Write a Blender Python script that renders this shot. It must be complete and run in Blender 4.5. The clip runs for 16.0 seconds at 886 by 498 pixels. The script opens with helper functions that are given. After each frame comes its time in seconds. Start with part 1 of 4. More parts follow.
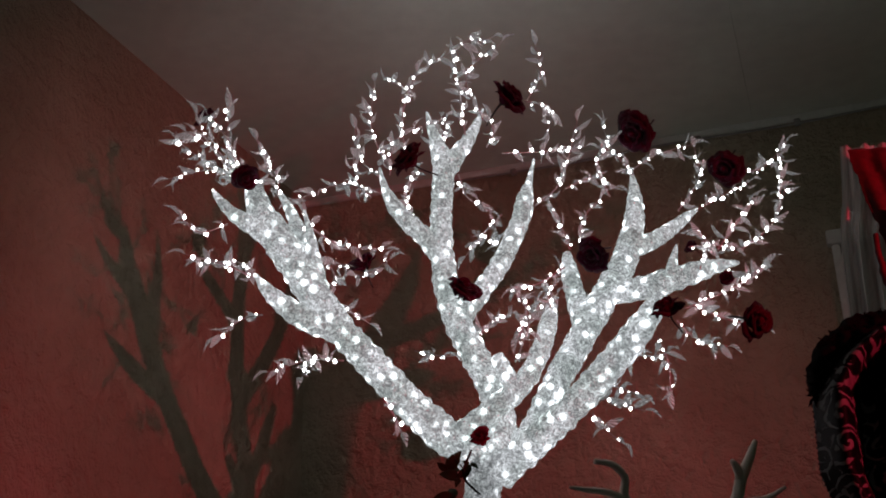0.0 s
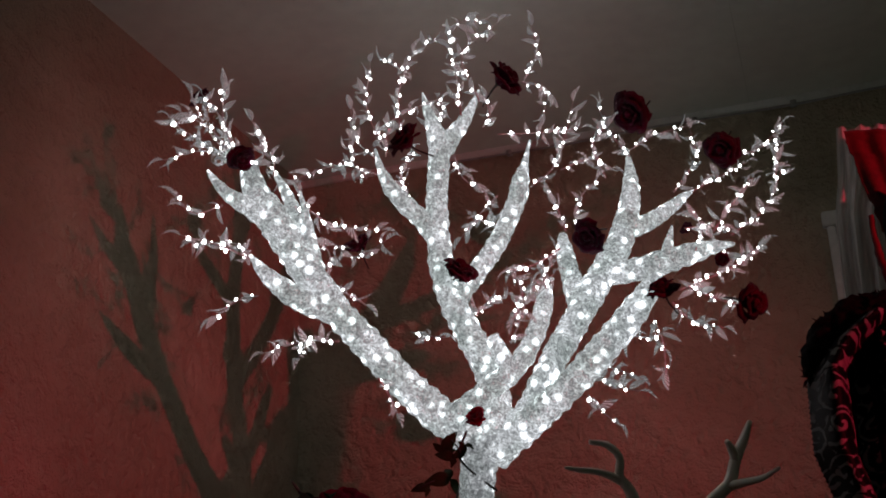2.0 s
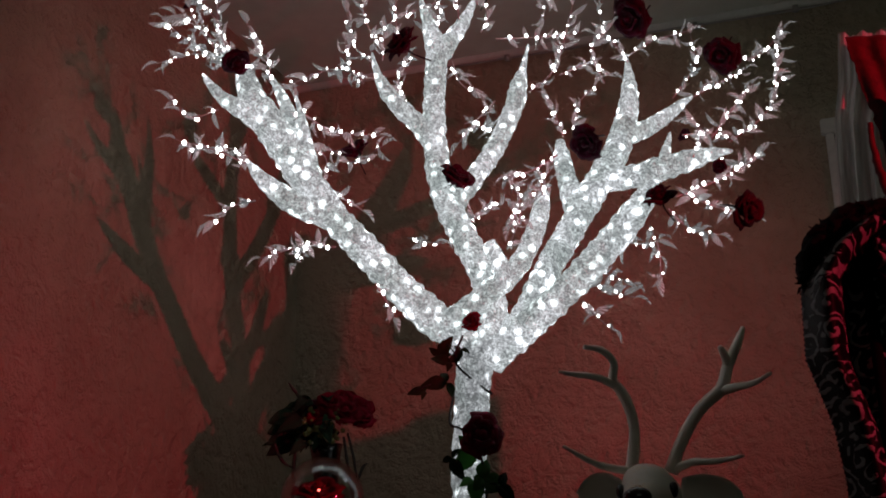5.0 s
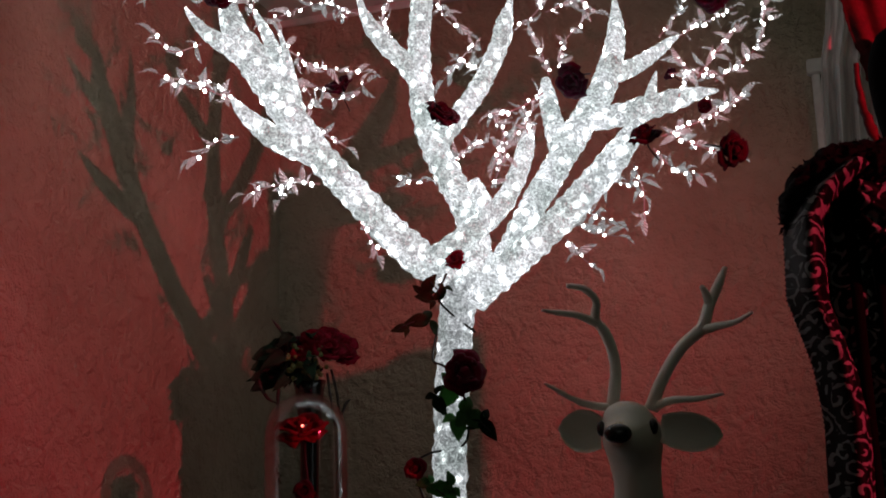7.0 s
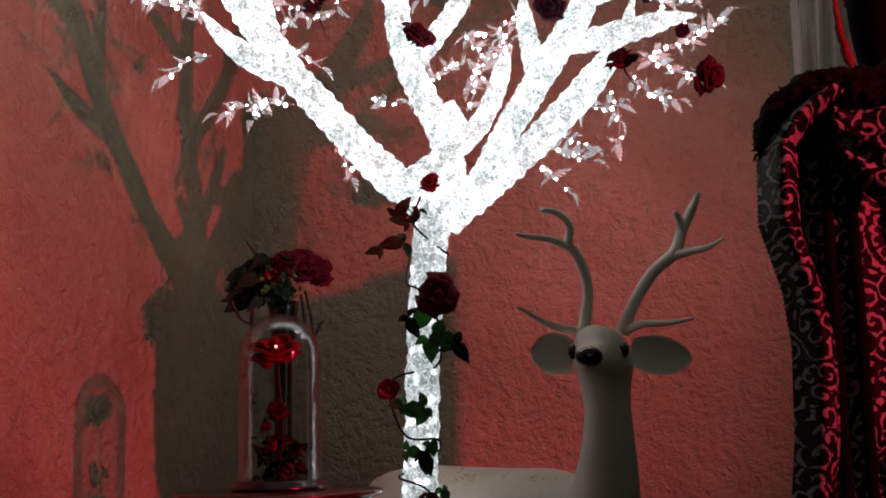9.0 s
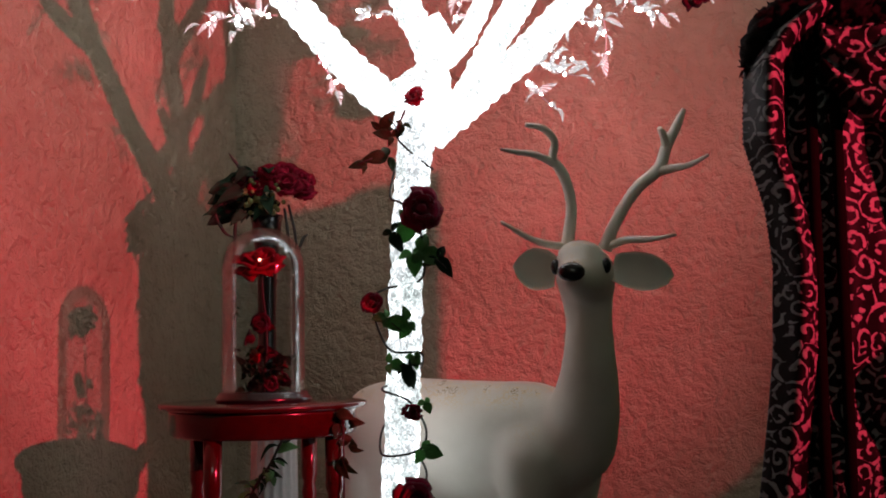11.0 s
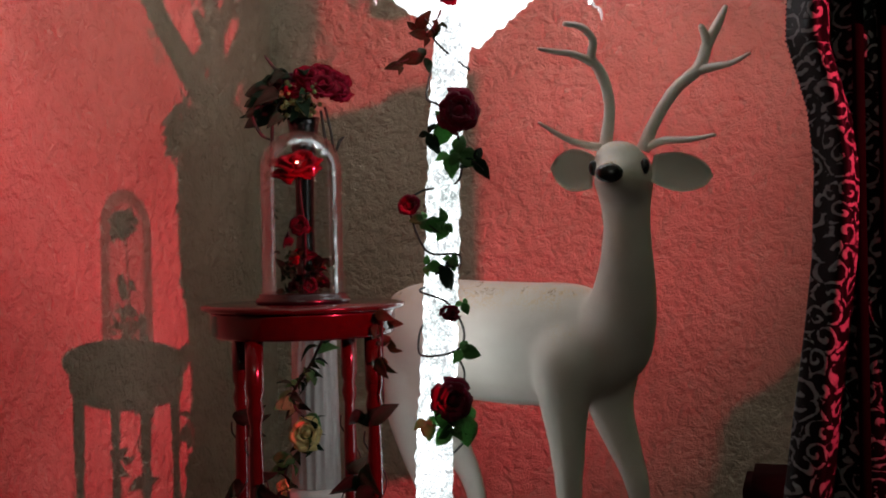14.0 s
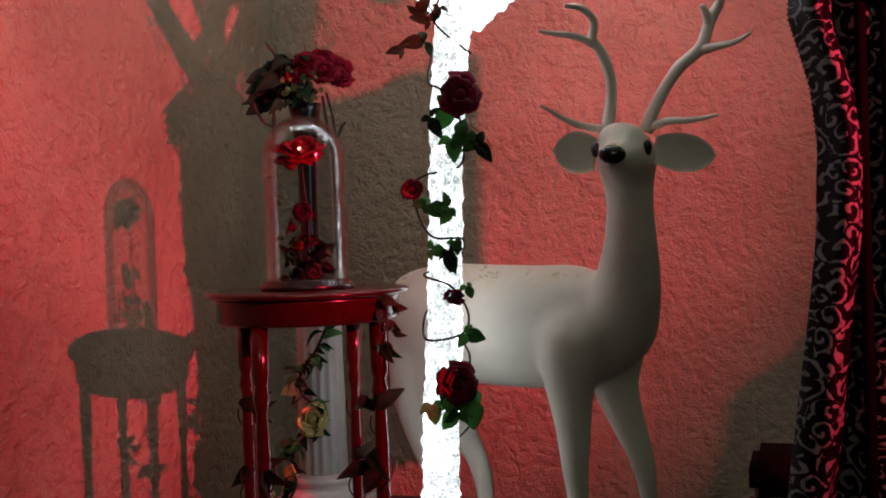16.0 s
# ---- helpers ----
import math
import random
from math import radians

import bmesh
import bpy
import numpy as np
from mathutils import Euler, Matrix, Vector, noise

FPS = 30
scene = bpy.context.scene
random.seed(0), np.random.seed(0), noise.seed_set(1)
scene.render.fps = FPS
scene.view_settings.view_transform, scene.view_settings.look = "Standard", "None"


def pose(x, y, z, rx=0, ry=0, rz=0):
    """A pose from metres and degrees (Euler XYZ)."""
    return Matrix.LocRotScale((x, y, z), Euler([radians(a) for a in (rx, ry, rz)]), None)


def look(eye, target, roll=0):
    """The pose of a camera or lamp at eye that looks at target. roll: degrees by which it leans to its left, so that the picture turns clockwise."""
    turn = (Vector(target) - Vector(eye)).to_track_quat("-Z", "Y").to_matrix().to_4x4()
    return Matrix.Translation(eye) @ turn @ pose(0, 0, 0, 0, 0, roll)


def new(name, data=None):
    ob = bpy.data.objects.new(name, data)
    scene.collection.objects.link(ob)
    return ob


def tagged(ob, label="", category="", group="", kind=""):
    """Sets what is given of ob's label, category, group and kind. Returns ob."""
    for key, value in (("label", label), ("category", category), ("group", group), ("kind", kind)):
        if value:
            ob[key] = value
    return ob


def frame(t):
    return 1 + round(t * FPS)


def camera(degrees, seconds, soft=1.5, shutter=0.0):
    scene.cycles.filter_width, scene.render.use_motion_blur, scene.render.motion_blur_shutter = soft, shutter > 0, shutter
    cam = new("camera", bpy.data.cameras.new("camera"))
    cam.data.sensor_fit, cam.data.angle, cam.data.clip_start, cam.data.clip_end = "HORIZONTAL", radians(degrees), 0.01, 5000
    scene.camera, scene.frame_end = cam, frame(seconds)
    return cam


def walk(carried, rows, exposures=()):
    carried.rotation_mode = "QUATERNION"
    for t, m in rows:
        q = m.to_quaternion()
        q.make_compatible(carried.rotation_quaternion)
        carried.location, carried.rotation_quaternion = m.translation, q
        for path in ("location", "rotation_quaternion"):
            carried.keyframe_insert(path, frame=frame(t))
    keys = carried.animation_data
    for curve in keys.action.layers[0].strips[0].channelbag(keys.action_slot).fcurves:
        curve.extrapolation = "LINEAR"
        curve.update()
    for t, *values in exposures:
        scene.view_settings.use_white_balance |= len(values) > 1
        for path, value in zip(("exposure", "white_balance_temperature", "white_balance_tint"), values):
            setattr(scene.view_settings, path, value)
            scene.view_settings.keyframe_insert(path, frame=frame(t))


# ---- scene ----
cam = camera(41.86, 16.0, soft=1.8)
EYE = 0.90
# seconds, turn up from straight down, lean, turn to the left
ROWS = [
    (0.0, 111.41, 1.96, 19.07),
    (0.5, 111.38, 1.93, 19.15),
    (1.0, 111.27, 1.9, 19.22),
    (1.5, 111.06, 1.95, 19.05),
    (2.0, 110.47, 2.0, 18.86),
    (2.5, 109.46, 1.95, 18.86),
    (3.0, 108.77, 1.92, 18.91),
    (3.5, 107.89, 1.79, 19.0),
    (4.0, 107.25, 1.69, 19.02),
    (4.5, 106.6, 1.81, 18.82),
    (7.0, 102.72, 1.6, 17.76),
    (7.5, 102.18, 1.54, 17.61),
    (8.0, 101.4, 1.57, 17.23),
    (8.5, 100.33, 1.43, 16.91),
    (9.0, 98.88, 1.27, 16.4),
    (11.5, 93.63, 0.93, 15.63),
    (12.0, 92.52, 0.87, 15.94),
    (12.5, 91.66, 0.82, 16.43),
    (13.0, 91.0, 0.81, 16.73),
    (13.5, 90.4, 0.92, 17.19),
    (14.0, 89.83, 1.12, 17.4),
    (14.5, 89.8, 1.34, 17.46),
    (15.0, 89.55, 1.53, 17.58),
    (15.5, 89.23, 1.83, 17.59),
    (16.0, 89.05, 1.91, 17.57),
]
EXPOSURES = [(0.0, -0.16), (4.5, -0.10), (7.0, 0.48), (9.0, 1.18), (11.5, 2.10), (16.0, 2.20)]
walk(cam, [(t, pose(0, 0, EYE, rx, ry, rz)) for t, rx, ry, rz in ROWS], EXPOSURES)

# ---- light ----
world = bpy.data.worlds.new("room_dark")
scene.world = world
world.use_nodes = True
world.node_tree.nodes["Background"].inputs[0].default_value = (0.05, 0.06, 0.05, 1)
world.node_tree.nodes["Background"].inputs[1].default_value = 0.1


def lamp(name, kind, place, target, watts, colour, size, cone=60, blend=0.3):
    data = bpy.data.lights.new(name, kind)
    data.energy, data.color = watts, colour
    if kind == "SPOT":
        data.spot_size, data.spot_blend, data.shadow_soft_size = radians(cone), blend, size
    elif kind == "AREA":
        data.size = size
    else:
        data.shadow_soft_size = size
    ob = new(name, data)
    ob.matrix_world = look(place, target)
    return ob


RED = (1.0, 0.035, 0.085)
lamp("red_stage_spot", "SPOT", (2.50, 0.457, 1.66), (-1.70, 3.38, 1.28), 275, RED, 0.018, 46, 1.0)
lamp("room_fill", "AREA", (0.2, -1.3, 2.60), (-0.7, 3.2, 1.0), 1.9, (0.95, 1.0, 0.84), 1.3)
lamp("green_house_light", "POINT", (1.3, 3.0, 2.3), (0, 3, 2), 0.35, (0.6, 1.0, 0.45), 0.08)

# ---- materials ----


def material(name):
    m = bpy.data.materials.new(name)
    m.use_nodes = True
    nt = m.node_tree
    return m, nt, nt.nodes["Principled BSDF"], nt.nodes["Material Output"]


def node(nt, kind, inputs=None, operation="", feature="", data_type="", blend_type="", bands_direction=""):
    n = nt.nodes.new(kind)
    if operation:
        n.operation = operation
    if feature:
        n.feature = feature
    if data_type:
        n.data_type = data_type
    if blend_type:
        n.blend_type = blend_type
    if bands_direction:
        n.bands_direction = bands_direction
    for key, value in (inputs or {}).items():
        if data_type == "RGBA" and key in ("A", "B"):
            key = 6 if key == "A" else 7
        elif data_type == "RGBA":
            key = 0
        if hasattr(value, "is_output"):
            nt.links.new(value, n.inputs[key])
        else:
            n.inputs[key].default_value = value
    return n


def ramp(nt, fac, stops):
    n = nt.nodes.new("ShaderNodeValToRGB")
    el = n.color_ramp.elements
    while len(el) < len(stops):
        el.new(0.5)
    for e, (p, col) in zip(el, stops):
        e.position, e.color = p, (*col, 1)
    nt.links.new(fac, n.inputs[0])
    return n.outputs[0]


def coords(nt, scale=1.0, world_space=False):
    if world_space:
        return node(nt, "ShaderNodeNewGeometry").outputs["Position"]
    return node(nt, "ShaderNodeTexCoord").outputs["Object"]


def plain(name, colour, rough=0.5, metal=0.0, vary=0.25, scale=30.0, bump=0.2, sheen=0.0, coat=0.0, random_tint=0.0, spec=0.5, through_light=0.0):
    """A painted, cloth or wooden surface with mottling at two scales and fine relief."""
    m, nt, bsdf, out = material(name)
    bsdf.inputs["Specular IOR Level"].default_value = spec
    co = coords(nt, world_space=False)
    n1 = node(nt, "ShaderNodeTexNoise", {"Vector": co, "Scale": scale, "Detail": 5.0})
    n2 = node(nt, "ShaderNodeTexNoise", {"Vector": co, "Scale": scale * 6, "Detail": 3.0})
    mix = node(nt, "ShaderNodeMath", {0: n1.outputs[0], 1: n2.outputs[0]}, operation="ADD")
    half = node(nt, "ShaderNodeMath", {0: mix.outputs[0], 1: 0.5}, operation="MULTIPLY")
    lo = tuple(max(0, v * (1 - vary)) for v in colour)
    hi = tuple(min(1, v * (1 + vary)) for v in colour)
    col = ramp(nt, half.outputs[0], [(0.35, lo), (0.65, hi)])
    if random_tint:
        info = node(nt, "ShaderNodeObjectInfo")
        val = node(nt, "ShaderNodeMapRange", {0: info.outputs["Random"], 3: 1 - random_tint, 4: 1 + random_tint})
        hsv = node(nt, "ShaderNodeHueSaturation", {"Color": col, "Value": val.outputs[0]})
        col = hsv.outputs[0]
    nt.links.new(col, bsdf.inputs["Base Color"])
    bsdf.inputs["Roughness"].default_value = rough
    bsdf.inputs["Metallic"].default_value = metal
    bsdf.inputs["Sheen Weight"].default_value = sheen
    bsdf.inputs["Coat Weight"].default_value = coat
    b = node(nt, "ShaderNodeBump", {"Height": n2.outputs[0], "Strength": bump, "Distance": 0.004})
    nt.links.new(b.outputs[0], bsdf.inputs["Normal"])
    if through_light:
        glow = node(nt, "ShaderNodeBsdfTranslucent", {"Color": col})
        both = node(nt, "ShaderNodeMixShader", {0: through_light, 1: bsdf.outputs[0], 2: glow.outputs[0]})
        nt.links.new(both.outputs[0], out.inputs[0])
    return m


def stucco_material():
    """Tan skip-trowel stucco: crusts and flat islands, with fine sand."""
    m, nt, bsdf, _ = material("tan_stucco")
    co = coords(nt, world_space=True)
    warp = node(nt, "ShaderNodeTexNoise", {"Vector": co, "Scale": 9.0, "Detail": 3.0})
    off = node(nt, "ShaderNodeVectorMath", {0: warp.outputs[1], 1: (0.05, 0.05, 0.05)}, operation="MULTIPLY")
    moved = node(nt, "ShaderNodeVectorMath", {0: co, 1: off.outputs[0]}, operation="ADD")
    big = node(nt, "ShaderNodeTexNoise", {"Vector": moved.outputs[0], "Scale": 30.0, "Detail": 4.0, "Roughness": 0.6, "Distortion": 0.2})
    fine = node(nt, "ShaderNodeTexNoise", {"Vector": moved.outputs[0], "Scale": 190.0, "Detail": 3.0})
    crust = ramp(nt, big.outputs[0], [(0.3, (0, 0, 0)), (0.55, (0.8, 0.8, 0.8)), (0.7, (1, 1, 1))])
    h = node(nt, "ShaderNodeMath", {0: fine.outputs[0], 1: 0.45}, operation="MULTIPLY")
    height = node(nt, "ShaderNodeMath", {0: crust, 1: h.outputs[0]}, operation="ADD")
    stain = node(nt, "ShaderNodeTexNoise", {"Vector": co, "Scale": 1.6, "Detail": 4.0})
    col = ramp(nt, stain.outputs[0], [(0.3, (0.29, 0.25, 0.17)), (0.7, (0.46, 0.40, 0.29))])
    low_tone = node(nt, "ShaderNodeMix", {"Factor": 0.08, "A": col, "B": crust}, data_type="RGBA", blend_type="MULTIPLY")
    nt.links.new(low_tone.outputs[2], bsdf.inputs["Base Color"])
    bsdf.inputs["Roughness"].default_value = 0.75
    b = node(nt, "ShaderNodeBump", {"Height": height.outputs[0], "Strength": 0.9, "Distance": 0.013})
    nt.links.new(b.outputs[0], bsdf.inputs["Normal"])
    return m


def acrylic_branch_material(name, power):
    """Clear acrylic chips packed over strings of lights: the chips glow, with brighter points where a light lies beneath."""
    m, nt, bsdf, _ = material(name)
    co = coords(nt)
    chips = node(nt, "ShaderNodeTexVoronoi", {"Vector": co, "Scale": 95.0}, feature="F1")
    facet = node(nt, "ShaderNodeTexNoise", {"Vector": co, "Scale": 105.0, "Detail": 4.0, "Distortion": 1.6})
    cloud = node(nt, "ShaderNodeTexNoise", {"Vector": co, "Scale": 13.0, "Detail": 2.0})
    bulbs = node(nt, "ShaderNodeTexVoronoi", {"Vector": co, "Scale": 30.0, "Randomness": 0.85}, feature="F1")
    spot = node(nt, "ShaderNodeMapRange", {0: bulbs.outputs["Distance"], 1: 0.08, 2: 0.50, 3: 1.0, 4: 0.0})
    spot2 = node(nt, "ShaderNodeMath", {0: spot.outputs[0], 1: 3.0}, operation="POWER")
    glint = node(nt, "ShaderNodeMapRange", {0: facet.outputs[0], 1: 0.40, 2: 0.70, 3: 0.45, 4: 1.75})
    patch = node(nt, "ShaderNodeMapRange", {0: cloud.outputs[0], 1: 0.35, 2: 0.68, 3: 0.75, 4: 1.25})
    glow = node(nt, "ShaderNodeMath", {0: spot2.outputs[0], 1: 3.2 * power, 2: 0.36 * power}, operation="MULTIPLY_ADD")
    spark = node(nt, "ShaderNodeMapRange", {0: node(nt, "ShaderNodeSeparateColor", {0: chips.outputs["Color"]}).outputs[0], 3: 0.75, 4: 1.25})
    first = node(nt, "ShaderNodeMath", {0: glow.outputs[0], 1: glint.outputs[0]}, operation="MULTIPLY")
    second = node(nt, "ShaderNodeMath", {0: first.outputs[0], 1: patch.outputs[0]}, operation="MULTIPLY")
    strength = node(nt, "ShaderNodeMath", {0: second.outputs[0], 1: spark.outputs[0]}, operation="MULTIPLY")
    tint = ramp(nt, cloud.outputs[0], [(0.35, (0.85, 0.96, 0.96)), (0.65, (0.93, 0.97, 1.02))])
    bsdf.inputs["Base Color"].default_value = (0.09, 0.10, 0.10, 1)
    bsdf.inputs["Roughness"].default_value = 0.18
    nt.links.new(tint, bsdf.inputs["Emission Color"])
    nt.links.new(strength.outputs[0], bsdf.inputs["Emission Strength"])
    hmix = node(nt, "ShaderNodeMath", {0: chips.outputs["Distance"], 1: facet.outputs[0]}, operation="ADD")
    b = node(nt, "ShaderNodeBump", {"Height": hmix.outputs[0], "Strength": 0.9, "Distance": 0.006})
    nt.links.new(b.outputs[0], bsdf.inputs["Normal"])
    return m


def clear_leaf_material():
    m, nt, bsdf, _ = material("self_lit_acrylic_leaf")
    co = coords(nt)
    ribs = node(nt, "ShaderNodeTexWave", {"Vector": co, "Scale": 90.0, "Distortion": 1.0}, bands_direction="DIAGONAL")
    bsdf.inputs["Base Color"].default_value = (0.50, 0.52, 0.53, 1)
    bsdf.inputs["Roughness"].default_value = 0.12
    rib_glow = node(nt, "ShaderNodeMapRange", {0: ribs.outputs[1], 3: 0.02, 4: 0.20})
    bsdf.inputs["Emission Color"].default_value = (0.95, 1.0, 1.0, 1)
    nt.links.new(rib_glow.outputs[0], bsdf.inputs["Emission Strength"])
    a = node(nt, "ShaderNodeMapRange", {0: ribs.outputs[1], 3: 0.22, 4: 0.85})
    nt.links.new(a.outputs[0], bsdf.inputs["Alpha"])
    b = node(nt, "ShaderNodeBump", {"Height": ribs.outputs[1], "Strength": 0.6, "Distance": 0.002})
    nt.links.new(b.outputs[0], bsdf.inputs["Normal"])
    return m


def glow_material(name, colour, strength):
    m, nt, bsdf, _ = material(name)
    bsdf.inputs["Base Color"].default_value = (*colour, 1)
    bsdf.inputs["Emission Color"].default_value = (*colour, 1)
    bsdf.inputs["Emission Strength"].default_value = strength
    return m


def glass_material():
    m, nt, bsdf, out = material("clear_glass")
    clear = node(nt, "ShaderNodeBsdfTransparent", {"Color": (0.93, 0.94, 0.94, 1)})
    gloss = node(nt, "ShaderNodeBsdfGlossy", {"Roughness": 0.06})
    edge = node(nt, "ShaderNodeFresnel", {"IOR": 1.45})
    fres = node(nt, "ShaderNodeMapRange", {0: edge.outputs[0], 3: 0.0, 4: 0.42})
    mix = node(nt, "ShaderNodeMixShader", {0: fres.outputs[0], 1: clear.outputs[0], 2: gloss.outputs[0]})
    nt.links.new(mix.outputs[0], out.inputs[0])
    return m


def damask_material():
    """Black satin with woven silver-grey scrolls."""
    m, nt, bsdf, _ = material("black_silver_damask")
    co = coords(nt)
    flat = node(nt, "ShaderNodeVectorMath", {0: co, 1: (1.0, 0.0, 1.0)}, operation="MULTIPLY")
    warp = node(nt, "ShaderNodeTexNoise", {"Vector": co, "Scale": 9.0, "Detail": 2.0})
    off = node(nt, "ShaderNodeVectorMath", {0: warp.outputs[1], 1: (0.045, 0.0, 0.045)}, operation="MULTIPLY")
    moved = node(nt, "ShaderNodeVectorMath", {0: flat.outputs[0], 1: off.outputs[0]}, operation="ADD")
    cells = node(nt, "ShaderNodeTexVoronoi", {"Vector": moved.outputs[0], "Scale": 21.0}, feature="F1")
    away = node(nt, "ShaderNodeVectorMath", {0: moved.outputs[0], 1: cells.outputs["Position"]}, operation="SUBTRACT")
    axes = node(nt, "ShaderNodeSeparateXYZ", {0: away.outputs[0]})
    angle = node(nt, "ShaderNodeMath", {0: axes.outputs[2], 1: axes.outputs[0]}, operation="ARCTAN2")
    scroll = node(nt, "ShaderNodeMath", {0: cells.outputs["Distance"], 1: 15.0, 2: angle.outputs[0]}, operation="MULTIPLY_ADD")
    sine = node(nt, "ShaderNodeMath", {0: scroll.outputs[0]}, operation="SINE")
    leafy = node(nt, "ShaderNodeTexNoise", {"Vector": moved.outputs[0], "Scale": 50.0, "Detail": 2.5, "Distortion": 1.0})
    swell = node(nt, "ShaderNodeMath", {0: leafy.outputs[0], 1: 3.6, 2: sine.outputs[0]}, operation="MULTIPLY_ADD")
    level = node(nt, "ShaderNodeMapRange", {0: swell.outputs[0], 1: 0.2, 2: 3.4})
    mask = ramp(nt, level.outputs[0], [(0.64, (0, 0, 0)), (0.67, (0.55, 0.55, 0.55)), (0.80, (1, 1, 1))])
    thread = node(nt, "ShaderNodeTexNoise", {"Vector": co, "Scale": 400.0})
    col = node(nt, "ShaderNodeMix", {"Factor": mask, "A": (0.003, 0.003, 0.0035, 1), "B": (0.20, 0.205, 0.21, 1)}, data_type="RGBA")
    nt.links.new(col.outputs[2], bsdf.inputs["Base Color"])
    bsdf.inputs["Roughness"].default_value = 0.55
    bsdf.inputs["Specular IOR Level"].default_value = 0.07
    add = node(nt, "ShaderNodeMath", {0: thread.outputs[0], 1: 0.3, 2: mask}, operation="MULTIPLY_ADD")
    b = node(nt, "ShaderNodeBump", {"Height": add.outputs[0], "Strength": 0.35, "Distance": 0.003})
    nt.links.new(b.outputs[0], bsdf.inputs["Normal"])
    return m


def gauze_material():
    m, nt, bsdf, out = material("white_gauze")
    co = coords(nt)
    w = node(nt, "ShaderNodeTexNoise", {"Vector": node(nt, "ShaderNodeMapping", {0: co, 3: (45, 45, 2)}).outputs[0], "Scale": 1.0, "Detail": 3.0})
    a = node(nt, "ShaderNodeMapRange", {0: w.outputs[0], 1: 0.35, 2: 0.7, 3: 0.40, 4: 0.85})
    bsdf.inputs["Base Color"].default_value = (0.84, 0.84, 0.82, 1)
    bsdf.inputs["Roughness"].default_value = 0.8
    nt.links.new(a.outputs[0], bsdf.inputs["Alpha"])
    clear = node(nt, "ShaderNodeBsdfTransparent")
    thin = node(nt, "ShaderNodeBsdfTranslucent", {"Color": (0.85, 0.85, 0.83, 1)})
    veil_mix = node(nt, "ShaderNodeMixShader", {0: a.outputs[0], 1: clear.outputs[0], 2: thin.outputs[0]})
    both = node(nt, "ShaderNodeMixShader", {0: 0.5, 1: bsdf.outputs[0], 2: veil_mix.outputs[0]})
    nt.links.new(both.outputs[0], out.inputs[0])
    return m


def deer_material():
    """White painted plaster with gold glitter along the back and brow."""
    m, nt, bsdf, _ = material("white_glittered_plaster")
    co = coords(nt, world_space=True)
    n1 = node(nt, "ShaderNodeTexNoise", {"Vector": co, "Scale": 9.0, "Detail": 5.0})
    base = ramp(nt, n1.outputs[0], [(0.3, (0.74, 0.69, 0.60)), (0.7, (0.84, 0.80, 0.71))])
    flake = node(nt, "ShaderNodeTexVoronoi", {"Vector": co, "Scale": 300.0}, feature="F1")
    pick = node(nt, "ShaderNodeMath", {0: flake.outputs["Color"], 1: 0.60}, operation="GREATER_THAN")
    up = node(nt, "ShaderNodeSeparateXYZ", {0: node(nt, "ShaderNodeNewGeometry").outputs["Normal"]})
    top = node(nt, "ShaderNodeMapRange", {0: up.outputs[2], 1: 0.45, 2: 0.85})
    patch = node(nt, "ShaderNodeTexNoise", {"Vector": co, "Scale": 14.0, "Detail": 3.0})
    pm = node(nt, "ShaderNodeMapRange", {0: patch.outputs[0], 1: 0.4, 2: 0.6})
    f1 = node(nt, "ShaderNodeMath", {0: pick.outputs[0], 1: top.outputs[0]}, operation="MULTIPLY")
    f2 = node(nt, "ShaderNodeMath", {0: f1.outputs[0], 1: pm.outputs[0]}, operation="MULTIPLY")
    col = node(nt, "ShaderNodeMix", {"Factor": f2.outputs[0], "A": base, "B": (0.78, 0.62, 0.34, 1)}, data_type="RGBA")
    nt.links.new(col.outputs[2], bsdf.inputs["Base Color"])
    part_metal = node(nt, "ShaderNodeMath", {0: f2.outputs[0], 1: 0.35}, operation="MULTIPLY")
    nt.links.new(part_metal.outputs[0], bsdf.inputs["Metallic"])
    r = node(nt, "ShaderNodeMapRange", {0: f2.outputs[0], 3: 0.55, 4: 0.2})
    nt.links.new(r.outputs[0], bsdf.inputs["Roughness"])
    fine = node(nt, "ShaderNodeTexNoise", {"Vector": co, "Scale": 120.0, "Detail": 3.0})
    b = node(nt, "ShaderNodeBump", {"Height": fine.outputs[0], "Strength": 0.15, "Distance": 0.003})
    nt.links.new(b.outputs[0], bsdf.inputs["Normal"])
    return m


STUCCO = stucco_material()
CEILING = plain("matt_ceiling_paint", (0.72, 0.77, 0.68), 0.85, vary=0.06, scale=3.0, bump=0.1)
FLOOR = plain("dark_carpet", (0.05, 0.045, 0.045), 0.95, scale=20, bump=0.6)
TRIM = plain("white_painted_trim", (0.62, 0.64, 0.6), 0.5, vary=0.1, scale=8)
CONDUIT = plain("grey_conduit", (0.3, 0.3, 0.28), 0.5, vary=0.2, scale=20)
ACRYLIC = acrylic_branch_material("lit_acrylic", 1.38)
ACRYLIC_TRUNK = acrylic_branch_material("lit_acrylic_trunk", 0.82)
LEAF_CLEAR = clear_leaf_material()
TWIG = plain("clear_twig_wire", (0.55, 0.55, 0.55), 0.3, vary=0.2, scale=60)
BULB = glow_material("white_led", (0.95, 0.97, 1.0), 8.0)
ROSE_RED = plain("dark_red_velvet_petal", (0.075, 0.0015, 0.020), 0.85, spec=0.1, through_light=0.25, vary=0.45, scale=40, bump=0.4, sheen=0.15, random_tint=0.3)
ROSE_RED_LIT = plain("lit_red_petal", (0.22, 0.003, 0.028), 0.8, spec=0.12, through_light=0.3, vary=0.45, scale=40, bump=0.4, sheen=0.15, random_tint=0.3)
